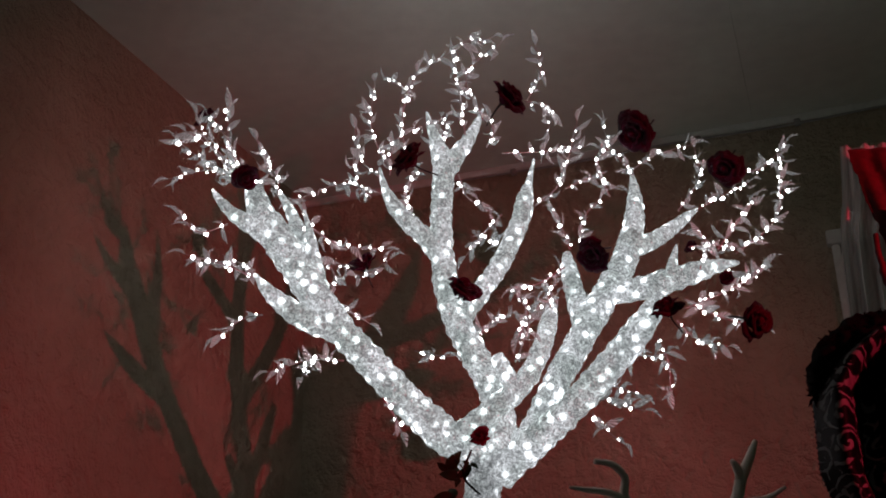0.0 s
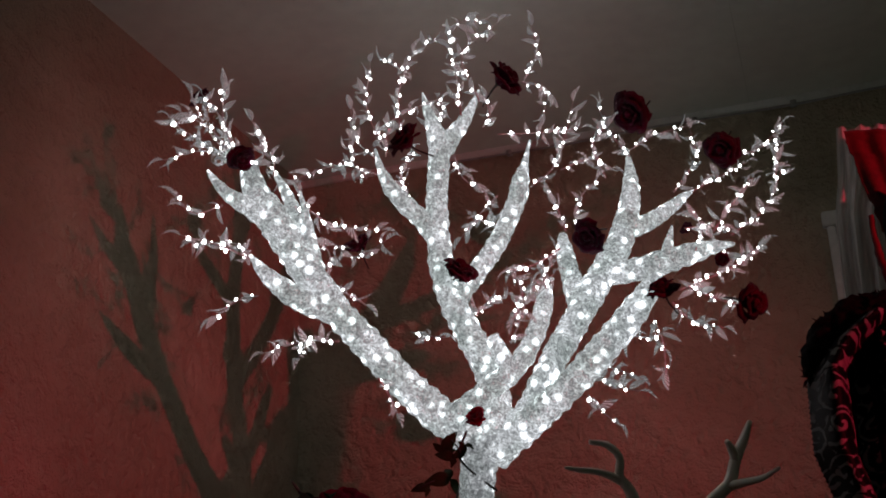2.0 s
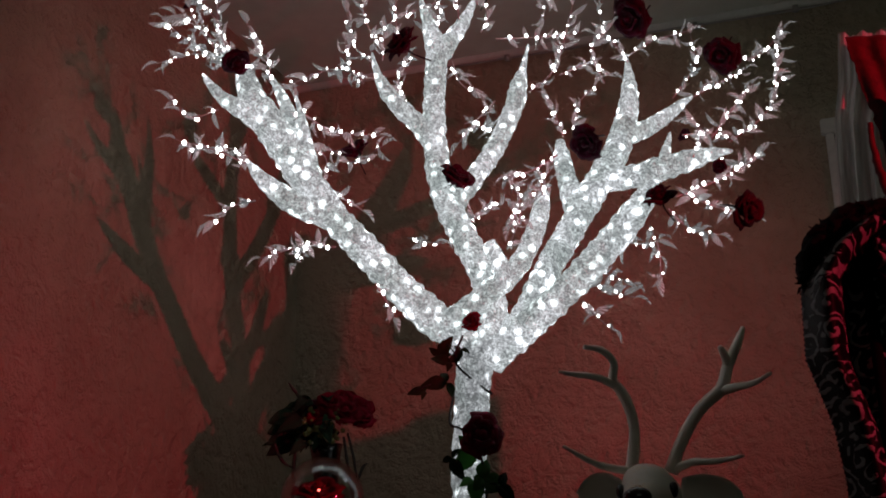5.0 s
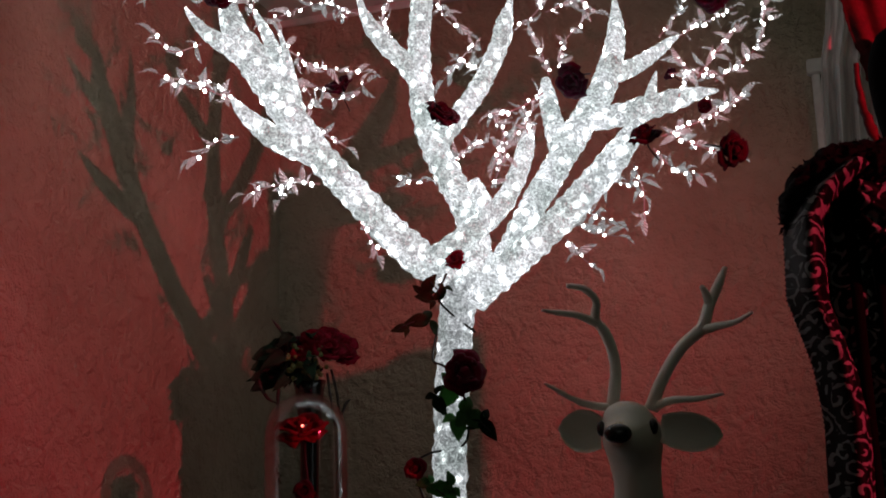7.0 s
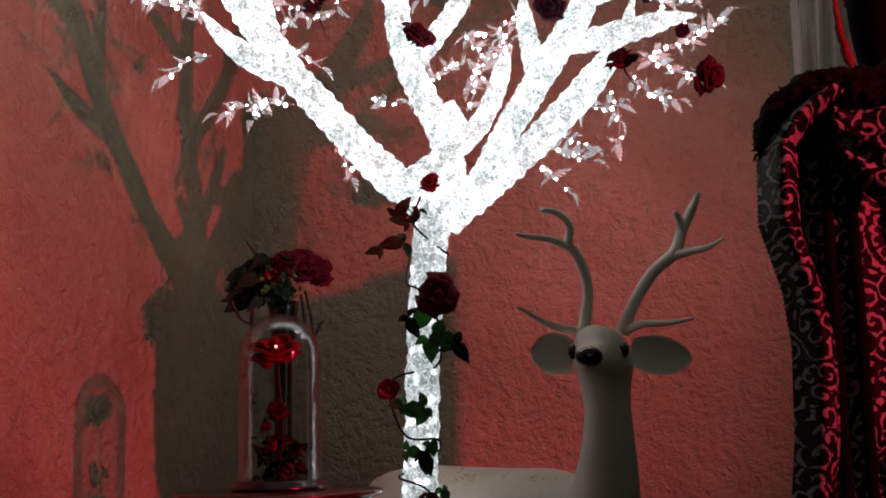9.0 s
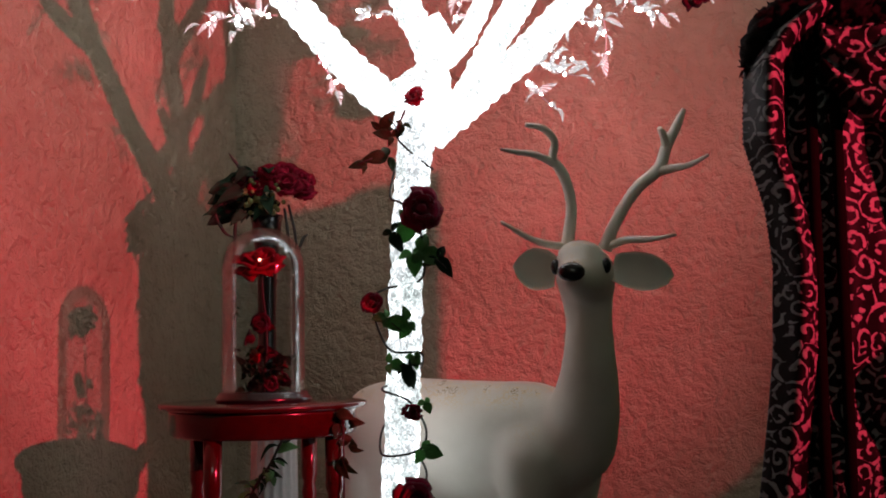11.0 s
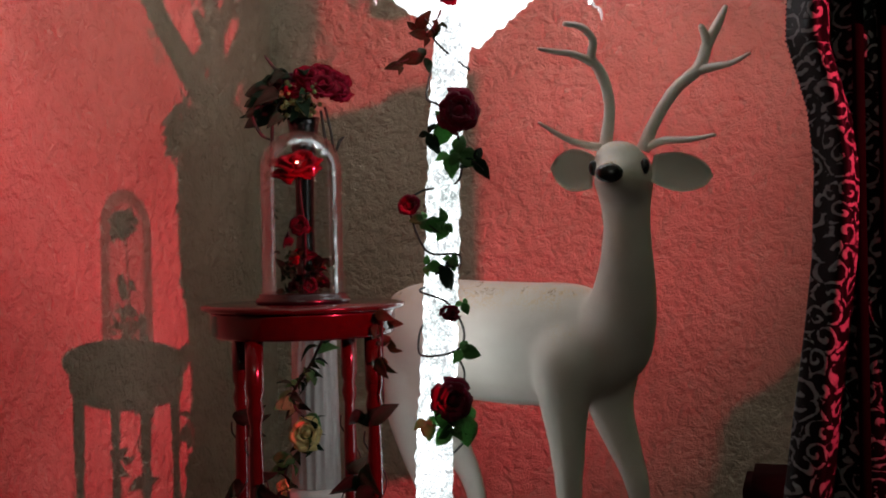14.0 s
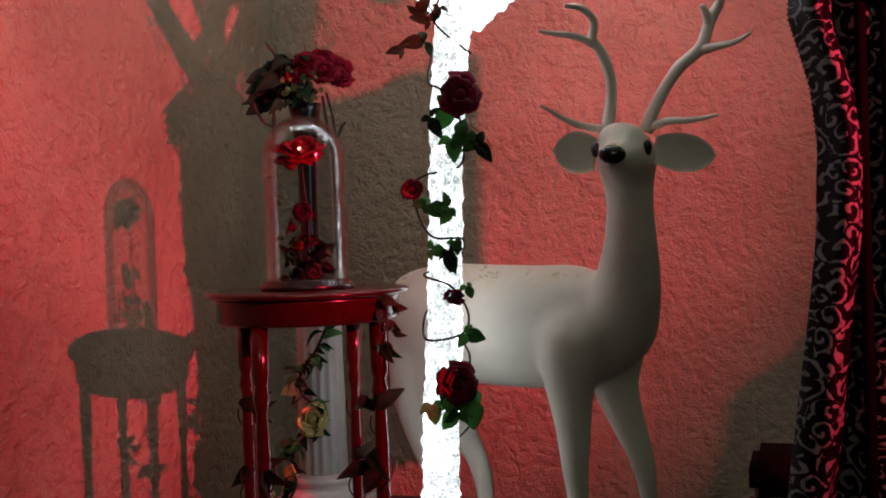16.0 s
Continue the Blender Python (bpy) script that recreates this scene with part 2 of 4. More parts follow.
ROSE_BRIGHT = plain("bright_red_petal", (0.24, 0.002, 0.018), 0.75, spec=0.15, through_light=0.2, vary=0.35, scale=40, bump=0.3, random_tint=0.3)
ROSE_YELLOW = plain("pale_yellow_petal", (0.55, 0.46, 0.17), 0.7, vary=0.25, scale=40, random_tint=0.2)
LEAF_GREEN = plain("green_cloth_leaf", (0.13, 0.30, 0.11), 0.6, spec=0.25, through_light=0.5, vary=0.45, scale=25, bump=0.4, random_tint=0.5)
LEAF_DARK = plain("dark_green_leaf", (0.010, 0.030, 0.014), 0.7, spec=0.2, through_light=0.25, vary=0.4, scale=25, random_tint=0.5)
LEAF_RUST = plain("rust_red_leaf", (0.040, 0.062, 0.022), 0.6, spec=0.2, through_light=0.4, vary=0.4, scale=25, random_tint=0.4)
STEM = plain("dark_brown_stem", (0.02, 0.016, 0.011), 0.6, vary=0.4, scale=60)
BUD_GREEN = plain("yellow_green_filler", (0.16, 0.17, 0.05), 0.6, vary=0.5, scale=50)
DEER_WHITE = deer_material()
SATIN = plain("black_fur", (0.003, 0.003, 0.003), 0.8, vary=0.6, scale=90, bump=1.0, spec=0.15)
BLACK_GLOSS = plain("black_gloss_paint", (0.008, 0.008, 0.009), 0.25, vary=0.2, scale=20, bump=0.05, coat=0.4)
MAHOGANY = plain("red_mahogany_lacquer", (0.040, 0.002, 0.004), 0.2, vary=0.3, scale=12, bump=0.08, coat=0.5)
PLASTER = plain("white_plaster", (0.66, 0.64, 0.62), 0.6, vary=0.08, scale=12)
GLASS = glass_material()
DAMASK = damask_material()
VELVET_BLACK = plain("black_velvet", (0.002, 0.001, 0.0012), 0.95, vary=0.4, scale=14, bump=0.3, spec=0.06)
VELVET_RED = plain("red_velvet", (0.16, 0.005, 0.012), 0.7, through_light=0.3, vary=0.35, scale=14, bump=0.3, sheen=0.2)
GAUZE = gauze_material()
VELVET_SHADED = plain("shaded_wine_velvet", (0.009, 0.001, 0.002), 0.9, vary=0.3, scale=14, bump=0.3, spec=0.1)
MIRROR_DARK = plain("dark_window_pane", (0.01, 0.012, 0.01), 0.08, vary=0.1, scale=4, bump=0.0)
RED_GLOW = glow_material("red_led", (1.0, 0.1, 0.08), 6.0)

# ---- shaping helpers ----


def part(name, bm, mat, parent=None, label="", smooth=True):
    """Links a bmesh as one mesh object, under a thing or a part if one is given."""
    me = bpy.data.meshes.new(name)
    bmesh.ops.recalc_face_normals(bm, faces=bm.faces)
    bm.to_mesh(me)
    bm.free()
    for p in me.polygons:
        p.use_smooth = smooth
    me.materials.append(mat)
    ob = new(name, me)
    if parent is not None:
        ob.parent = parent
    if label:
        ob["label"] = label
    return ob


def shared(name, me, parent, m):
    """An object on a mesh that its likes share."""
    ob = new(name, me)
    ob.parent = parent
    ob.matrix_basis = m
    return ob


def thing(name, m, label, category, group=""):
    ob = new(name)
    ob.empty_display_size = 0.05
    ob.matrix_world = m
    return tagged(ob, label, category, group)


def spline(pts, step):
    """Points with a radius, resampled smoothly at about the given step."""
    p = [np.array(q, float) for q in pts]
    p = [2 * p[0] - p[1]] + p + [2 * p[-1] - p[-2]]
    out = []
    for i in range(1, len(p) - 2):
        n = max(2, int(np.linalg.norm(p[i + 1][:3] - p[i][:3]) / step))
        for k in range(n):
            t = k / n
            a, b, c_, d = p[i - 1], p[i], p[i + 1], p[i + 2]
            out.append(0.5 * (2 * b + (c_ - a) * t + (2 * a - 5 * b + 4 * c_ - d) * t * t + (3 * b - a - 3 * c_ + d) * t ** 3))
    out.append(p[-2])
    return out


def tube(bm, pts, sides=10, step=0.01, bumps=0.0, squash=(1.0, 1.0), smoothing=True, ridges=0.0):
    """A closed tube along points (x, y, z, radius)."""
    path = spline(pts, step) if smoothing else [np.array(q, float) for q in pts]
    rings, side = [], None
    for i, q in enumerate(path):
        a, b = path[max(i - 1, 0)][:3], path[min(i + 1, len(path) - 1)][:3]
        d = Vector(b - a)
        d = d.normalized() if d.length > 1e-9 else Vector((0, 0, 1))
        if side is None:
            side = d.orthogonal().normalized() if abs(d.z) < 0.99 else Vector((1, 0, 0))
            if abs(d.z) < 0.9:
                side = d.cross(Vector((0, 0, 1))).normalized()
        side = (side - d * side.dot(d)).normalized()
        up = d.cross(side)
        ring = []
        for k in range(sides):
            an = 2 * math.pi * k / sides
            r = max(q[3], 0.0004)
            if bumps:
                base = Vector(q[:3]) + (side * math.cos(an) + up * math.sin(an)) * r
                r *= 1 + bumps * noise.noise(base * 55) + bumps * 0.9 * noise.noise(base * 20) + ridges * math.sin(i * 1.15 + 2 * noise.noise(base * 9))
            ring.append(bm.verts.new(Vector(q[:3]) + side * math.cos(an) * r * squash[0] + up * math.sin(an) * r * squash[1]))
        rings.append(ring)
    for r0, r1 in zip(rings, rings[1:]):
        for k in range(sides):
            bm.faces.new((r0[k], r0[(k + 1) % sides], r1[(k + 1) % sides], r1[k]))
    for ring in (rings[0], rings[-1]):
        mid = bm.verts.new(sum((v.co for v in ring), Vector()) / sides)
        for k in range(sides):
            bm.faces.new((ring[k], ring[(k + 1) % sides], mid))
    return bm


def lathe(bm, profile, sides=32, flutes=0, depth=0.0, at=(0, 0, 0)):
    """A turned body from (radius, height) pairs, closed at both ends; flutes cut into it if asked."""
    rings = []
    for r, z in profile:
        ring = []
        for k in range(sides):
            a = 2 * math.pi * k / sides
            rr = r - (depth * (0.5 - 0.5 * math.cos(flutes * a)) ** 0.7 if flutes else 0)
            ring.append(bm.verts.new((at[0] + rr * math.cos(a), at[1] + rr * math.sin(a), at[2] + z)))
        rings.append(ring)
    for r0, r1 in zip(rings, rings[1:]):
        for k in range(sides):
            bm.faces.new((r0[k], r0[(k + 1) % sides], r1[(k + 1) % sides], r1[k]))
    bm.faces.new(rings[0][::-1])
    bm.faces.new(rings[-1])
    return bm


def block(bm, lo, hi, bevel=0.004):
    made = bmesh.ops.create_cube(bm, size=1)["verts"]
    for v in made:
        v.co = Vector([lo[i] + (v.co[i] + 0.5) * (hi[i] - lo[i]) for i in range(3)])
    if bevel:
        edges = list({e for v in made for e in v.link_edges})
        bmesh.ops.bevel(bm, geom=edges, offset=bevel, segments=2, affect="EDGES")
    return bm


def ball(bm, at, r, squash=(1, 1, 1), rings=(10, 6)):
    made = bmesh.ops.create_uvsphere(bm, u_segments=rings[0], v_segments=rings[1], radius=1)["verts"]
    for v in made:
        v.co = Vector((at[0] + v.co.x * r * squash[0], at[1] + v.co.y * r * squash[1], at[2] + v.co.z * r * squash[2]))
    return bm


def leaf_mesh(name, mat, length, width, cup=0.25, teeth=0.0, droop=0.25, rows=8):
    """A pointed leaf along +x with a creased midrib, 0.6 mm thick."""
    bm = bmesh.new()
    layers = []
    for lift in (0.0, 0.0006):
        grid = []
        for i in range(rows + 1):
            t = i / rows
            w = width * 0.5 * (math.sin(math.pi * t ** 0.75) ** 0.9 + 0.02) * (1 + teeth * (i % 2))
            z = -droop * length * t * t + 0.1 * length * math.sin(math.pi * t)
            grid.append([bm.verts.new((length * t, w * u, z + cup * abs(u) * w + lift)) for u in (-1, -0.5, 0, 0.5, 1)])
        layers.append(grid)
        for r0, r1 in zip(grid, grid[1:]):
            for k in range(4):
                bm.faces.new((r0[k], r0[k + 1], r1[k + 1], r1[k]))
    lo, hi = layers
    for i in range(rows):
        for k in (0, 4):
            bm.faces.new((lo[i][k], lo[i + 1][k], hi[i + 1][k], hi[i][k]))
    me = bpy.data.meshes.new(name)
    bmesh.ops.recalc_face_normals(bm, faces=bm.faces)
    bm.to_mesh(me)
    bm.free()
    for p in me.polygons:
        p.use_smooth = True
    me.materials.append(mat)
    return me


def petal_mesh(name, mat, r0, r1, height, spread, curl):
    """A cupped petal round the z axis of a bloom of radius 1; its rim rolls outward."""
    bm = bmesh.new()
    layers = []
    for lift in (0.0, 0.02):
        grid = []
        for i in range(6):
            v = i / 5
            rad = r0 + (r1 - r0) * v ** 0.8 + curl * max(0, v - 0.65) ** 1.5 + lift
            z = -0.55 + height * math.sin(v * 1.5) - curl * 0.5 * max(0, v - 0.75)
            row = []
            for k in range(7):
                u = k / 3 - 1
                a = u * spread * (0.35 + 0.65 * math.sin(0.35 + v * 1.9))
                edge = 1 + 0.05 * math.sin(5 * u + 3 * v) * v
                row.append(bm.verts.new((rad * edge * math.cos(a), rad * edge * math.sin(a), z - 0.16 * v * u * u + 0.03 * math.sin(7 * u) * v)))
            grid.append(row)
        layers.append(grid)
        for a0, a1 in zip(grid, grid[1:]):
            for k in range(6):
                bm.faces.new((a0[k], a0[k + 1], a1[k + 1], a1[k]))
    lo, hi = layers
    for k in range(6):
        bm.faces.new((lo[5][k], lo[5][k + 1], hi[5][k + 1], hi[5][k]))
    for i in range(5):
        for k in (0, 6):
            bm.faces.new((lo[i][k], lo[i + 1][k], hi[i + 1][k], hi[i][k]))
    me = bpy.data.meshes.new(name)
    bmesh.ops.recalc_face_normals(bm, faces=bm.faces)
    bm.to_mesh(me)
    bm.free()
    for p in me.polygons:
        p.use_smooth = True
    me.materials.append(mat)
    return me


def petal_set(mat):
    core = bpy.data.meshes.new("bloom")
    bm = bmesh.new()
    tube(bm, [(0, 0, -0.62, 0.1), (0, 0, -0.45, 0.32), (0, 0, 0, 0.3), (0.02, 0, 0.3, 0.2), (0, 0.03, 0.42, 0.05)], 9, 0.12, bumps=0.15)
    bm.to_mesh(core)
    bm.free()
    core.materials.append(mat)
    for p in core.polygons:
        p.use_smooth = True
    kinds = [petal_mesh("petal", mat, 0.22, 0.30, 1.0, 1.0, 0.1), petal_mesh("petal", mat, 0.28, 0.52, 1.02, 0.95, 0.5),
             petal_mesh("petal", mat, 0.30, 0.74, 0.86, 0.85, 0.9), petal_mesh("petal", mat, 0.30, 0.92, 0.62, 0.8, 1.1)]
    return core, kinds


PETALS_DARK, PETALS_LIT, PETALS_BRIGHT, PETALS_YELLOW = petal_set(ROSE_RED), petal_set(ROSE_RED_LIT), petal_set(ROSE_BRIGHT), petal_set(ROSE_YELLOW)


def bloom(petals, m, parent=None, name="rose", rings=(3, 4, 5, 6), seed=0):
    """A rose head on its own core, with each petal a piece. The pose m carries its size."""
    rnd = random.Random(seed)
    core, kinds = petals
    ob = new(name, core)
    if parent is not None:
        ob.parent = parent
    ob.matrix_basis = m
    for level, count in enumerate(rings):
        for k in range(count):
            a = 360 * (k + rnd.uniform(-0.12, 0.12)) / count + 41 * level
            shared("petal", kinds[level], ob, pose(0, 0, rnd.uniform(-0.05, 0.05), rnd.uniform(-11, 11), rnd.uniform(-13, 13), a) @ Matrix.Scale(rnd.uniform(0.86, 1.12), 4))
    return ob


def facing(place, toward, size, roll=0.0):
    """A pose at a place whose z axis points a given way, scaled to a size."""
    q = Vector(toward).to_track_quat("Z", "Y").to_matrix().to_4x4()
    return Matrix.Translation(place) @ q @ pose(0, 0, 0, 0, 0, roll) @ Matrix.Scale(size, 4)


# ---- the room ----
LEFT, BACK, HIGH, LOW = -1.775, 3.70, 2.712, 0.0


def slab(name, lo, hi, mat, bevel=0.0):
    return tagged(part(name, block(bmesh.new(), lo, hi, bevel), mat, smooth=False), kind="structure")


slab("floor", (-1.95, -2.2, -0.1), (2.9, 3.88, LOW), FLOOR)
tagged(slab("wall_west", (LEFT - 0.15, -2.0, 0), (LEFT, BACK, HIGH), STUCCO), "tan stucco wall with rough trowelled texture")
tagged(slab("wall_north", (LEFT - 0.15, BACK, 0), (2.75, BACK + 0.15, HIGH), STUCCO), "tan stucco wall with rough trowelled texture")
slab("wall_east", (2.6, -2.0, 0), (2.75, BACK, HIGH), STUCCO)
slab("wall_south", (LEFT - 0.15, -2.15, 0), (2.75, -2.0, HIGH), STUCCO)

bm = bmesh.new()
for x0, x1 in ((-1.92, -0.0915), (-0.090, 1.130), (1.1315, 2.75)):
    for y0, y1 in ((-2.15, 1.2), (1.203, 3.85)):
        block(bm, (x0, y0, HIGH), (x1, y1, HIGH + 0.02), 0)
block(bm, (-1.92, -2.15, HIGH + 0.02), (2.75, 3.85, HIGH + 0.08), 0)
tagged(part("ceiling", bm, CEILING, smooth=False), "grey painted ceiling boards with fine joints", kind="structure")

bm = bmesh.new()
block(bm, (LEFT + 0.001, BACK - 0.012, HIGH - 0.030), (2.59, BACK - 0.001, HIGH - 0.002), 0.003)
tagged(part("trim", bm, TRIM, smooth=False), kind="structure")
cable = thing("cable", pose(0, 0, 0), "thin grey cable clipped under the ceiling edge", "cable")
bm = bmesh.new()
tube(bm, [(-1.2 + 0.25 * k, BACK - 0.020, HIGH - 0.036 - 0.004 * (k % 3), 0.004) for k in range(15)], 8, 0.05)
part("cord", bm, CONDUIT, cable)
for k in range(9):
    bm = bmesh.new()
    block(bm, (-0.95 + 0.33 * k, BACK - 0.028, HIGH - 0.046), (-0.93 + 0.33 * k, BACK - 0.001, HIGH - 0.028), 0.002)
    part("clip", bm, CONDUIT, cable)

window = tagged(new("window_1"), "white framed dark window behind gauze", "window", kind="structure")
for lo, hi in (((0.092, BACK - 0.030, 0.9), (0.118, BACK - 0.001, 2.22)), ((0.86, BACK - 0.035, 0.9), (0.898, BACK - 0.001, 2.22)),
               ((0.080, BACK - 0.040, 2.22), (0.912, BACK - 0.001, 2.268)), ((0.066, BACK - 0.05, 0.86), (0.912, BACK - 0.001, 0.90))):
    part("window_frame", block(bmesh.new(), lo, hi, 0.004), TRIM, window, smooth=False)
part("pane", block(bmesh.new(), (0.118, BACK - 0.012, 0.9), (0.86, BACK - 0.004, 2.22), 0), MIRROR_DARK, window, smooth=False)

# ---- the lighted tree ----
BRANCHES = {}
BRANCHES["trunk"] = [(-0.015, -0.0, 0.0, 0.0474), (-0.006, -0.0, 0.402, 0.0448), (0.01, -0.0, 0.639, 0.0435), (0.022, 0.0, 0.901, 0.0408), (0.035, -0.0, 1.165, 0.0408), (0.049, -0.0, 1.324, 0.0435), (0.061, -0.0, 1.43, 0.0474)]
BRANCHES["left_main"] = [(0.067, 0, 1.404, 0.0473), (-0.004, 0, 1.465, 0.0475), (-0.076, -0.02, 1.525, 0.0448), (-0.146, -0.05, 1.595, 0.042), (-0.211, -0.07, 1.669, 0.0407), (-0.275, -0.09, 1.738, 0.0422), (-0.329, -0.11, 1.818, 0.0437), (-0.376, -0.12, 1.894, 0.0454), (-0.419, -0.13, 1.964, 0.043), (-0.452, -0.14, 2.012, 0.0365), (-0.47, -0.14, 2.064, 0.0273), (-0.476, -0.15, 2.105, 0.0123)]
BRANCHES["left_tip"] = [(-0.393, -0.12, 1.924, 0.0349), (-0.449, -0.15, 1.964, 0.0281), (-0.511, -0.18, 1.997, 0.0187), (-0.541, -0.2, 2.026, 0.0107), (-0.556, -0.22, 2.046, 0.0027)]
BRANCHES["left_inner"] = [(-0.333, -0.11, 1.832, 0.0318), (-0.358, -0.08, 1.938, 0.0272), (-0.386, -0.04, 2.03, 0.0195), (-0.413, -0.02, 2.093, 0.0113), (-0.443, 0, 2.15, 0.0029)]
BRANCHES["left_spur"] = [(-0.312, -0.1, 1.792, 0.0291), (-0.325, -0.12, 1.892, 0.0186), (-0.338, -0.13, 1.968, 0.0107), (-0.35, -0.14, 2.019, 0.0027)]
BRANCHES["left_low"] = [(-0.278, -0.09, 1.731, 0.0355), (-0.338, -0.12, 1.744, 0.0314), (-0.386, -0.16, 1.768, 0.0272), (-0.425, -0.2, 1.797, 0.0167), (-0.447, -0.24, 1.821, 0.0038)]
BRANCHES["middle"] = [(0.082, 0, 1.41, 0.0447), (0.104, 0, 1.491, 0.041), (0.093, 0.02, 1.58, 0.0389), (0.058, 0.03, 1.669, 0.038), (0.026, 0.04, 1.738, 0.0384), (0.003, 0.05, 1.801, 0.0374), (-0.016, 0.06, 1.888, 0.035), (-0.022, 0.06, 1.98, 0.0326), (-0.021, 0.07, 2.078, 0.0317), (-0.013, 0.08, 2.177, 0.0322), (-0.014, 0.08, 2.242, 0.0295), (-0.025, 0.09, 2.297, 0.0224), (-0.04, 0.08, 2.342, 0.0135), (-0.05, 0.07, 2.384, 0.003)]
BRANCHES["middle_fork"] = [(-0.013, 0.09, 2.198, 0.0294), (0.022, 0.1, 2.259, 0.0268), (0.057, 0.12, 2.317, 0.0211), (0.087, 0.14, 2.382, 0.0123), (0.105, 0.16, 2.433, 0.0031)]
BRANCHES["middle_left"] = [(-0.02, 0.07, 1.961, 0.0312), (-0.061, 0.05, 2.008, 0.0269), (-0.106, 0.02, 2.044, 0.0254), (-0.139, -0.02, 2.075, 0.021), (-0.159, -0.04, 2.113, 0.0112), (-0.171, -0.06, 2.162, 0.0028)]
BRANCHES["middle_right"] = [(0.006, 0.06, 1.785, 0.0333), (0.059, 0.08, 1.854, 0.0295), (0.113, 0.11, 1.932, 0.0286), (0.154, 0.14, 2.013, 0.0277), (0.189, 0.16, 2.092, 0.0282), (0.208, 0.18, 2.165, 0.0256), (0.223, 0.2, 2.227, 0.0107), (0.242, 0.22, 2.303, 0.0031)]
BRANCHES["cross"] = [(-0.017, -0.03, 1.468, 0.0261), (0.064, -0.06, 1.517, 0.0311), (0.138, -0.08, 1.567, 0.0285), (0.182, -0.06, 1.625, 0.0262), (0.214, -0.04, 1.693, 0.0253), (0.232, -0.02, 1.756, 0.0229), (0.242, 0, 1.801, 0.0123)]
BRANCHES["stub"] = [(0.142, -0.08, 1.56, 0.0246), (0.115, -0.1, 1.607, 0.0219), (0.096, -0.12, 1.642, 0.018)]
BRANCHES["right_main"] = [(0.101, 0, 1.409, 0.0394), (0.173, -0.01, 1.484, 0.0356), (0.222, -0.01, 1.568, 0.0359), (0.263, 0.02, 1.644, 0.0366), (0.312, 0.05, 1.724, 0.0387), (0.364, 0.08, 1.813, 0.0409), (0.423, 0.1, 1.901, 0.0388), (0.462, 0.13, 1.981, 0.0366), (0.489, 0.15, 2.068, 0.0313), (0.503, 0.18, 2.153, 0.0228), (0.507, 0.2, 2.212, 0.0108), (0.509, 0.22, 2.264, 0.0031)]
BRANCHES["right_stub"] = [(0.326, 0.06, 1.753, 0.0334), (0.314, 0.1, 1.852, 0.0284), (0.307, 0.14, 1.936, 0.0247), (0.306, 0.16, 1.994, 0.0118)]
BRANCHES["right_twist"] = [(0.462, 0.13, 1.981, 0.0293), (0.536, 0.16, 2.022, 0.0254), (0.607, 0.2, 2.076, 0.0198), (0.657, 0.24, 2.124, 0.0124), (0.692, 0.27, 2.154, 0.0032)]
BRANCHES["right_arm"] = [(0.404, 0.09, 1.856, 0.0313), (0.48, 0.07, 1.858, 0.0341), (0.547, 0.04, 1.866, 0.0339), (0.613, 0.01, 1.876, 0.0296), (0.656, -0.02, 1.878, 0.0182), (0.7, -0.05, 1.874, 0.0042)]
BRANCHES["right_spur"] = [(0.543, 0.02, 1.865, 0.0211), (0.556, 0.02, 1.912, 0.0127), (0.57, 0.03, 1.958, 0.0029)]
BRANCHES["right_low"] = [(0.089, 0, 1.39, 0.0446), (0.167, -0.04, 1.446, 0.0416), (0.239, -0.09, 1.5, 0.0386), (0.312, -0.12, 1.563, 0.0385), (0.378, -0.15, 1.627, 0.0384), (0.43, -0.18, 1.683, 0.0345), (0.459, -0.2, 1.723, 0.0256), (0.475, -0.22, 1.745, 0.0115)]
TWIGS = {}
TWIGS["crown_left"] = [(-0.5, -0.16, 2.09, -0.57, -0.2, 2.17, -0.6, -0.23, 2.24), (-0.51, -0.16, 2.08, -0.58, -0.15, 2.13, -0.68, -0.15, 2.11), (-0.49, -0.16, 2.08, -0.53, -0.18, 2.19, -0.53, -0.2, 2.28), (-0.48, -0.16, 2.08, -0.55, -0.14, 2.23, -0.6, -0.13, 2.3), (-0.49, -0.16, 2.09, -0.62, -0.14, 2.18, -0.68, -0.12, 2.24), (-0.49, -0.16, 2.09, -0.55, -0.22, 2.15, -0.61, -0.28, 2.17), (-0.47, -0.16, 2.08, -0.42, -0.23, 2.09, -0.44, -0.3, 2.13), (-0.41, -0.16, 2.05, -0.42, -0.11, 2.12, -0.46, -0.07, 2.19), (-0.53, -0.16, 1.98, -0.59, -0.19, 1.95, -0.63, -0.23, 1.98), (-0.46, -0.16, 1.84, -0.52, -0.2, 1.86, -0.61, -0.23, 1.88), (-0.46, -0.16, 1.86, -0.52, -0.09, 1.91, -0.63, -0.02, 1.94)]
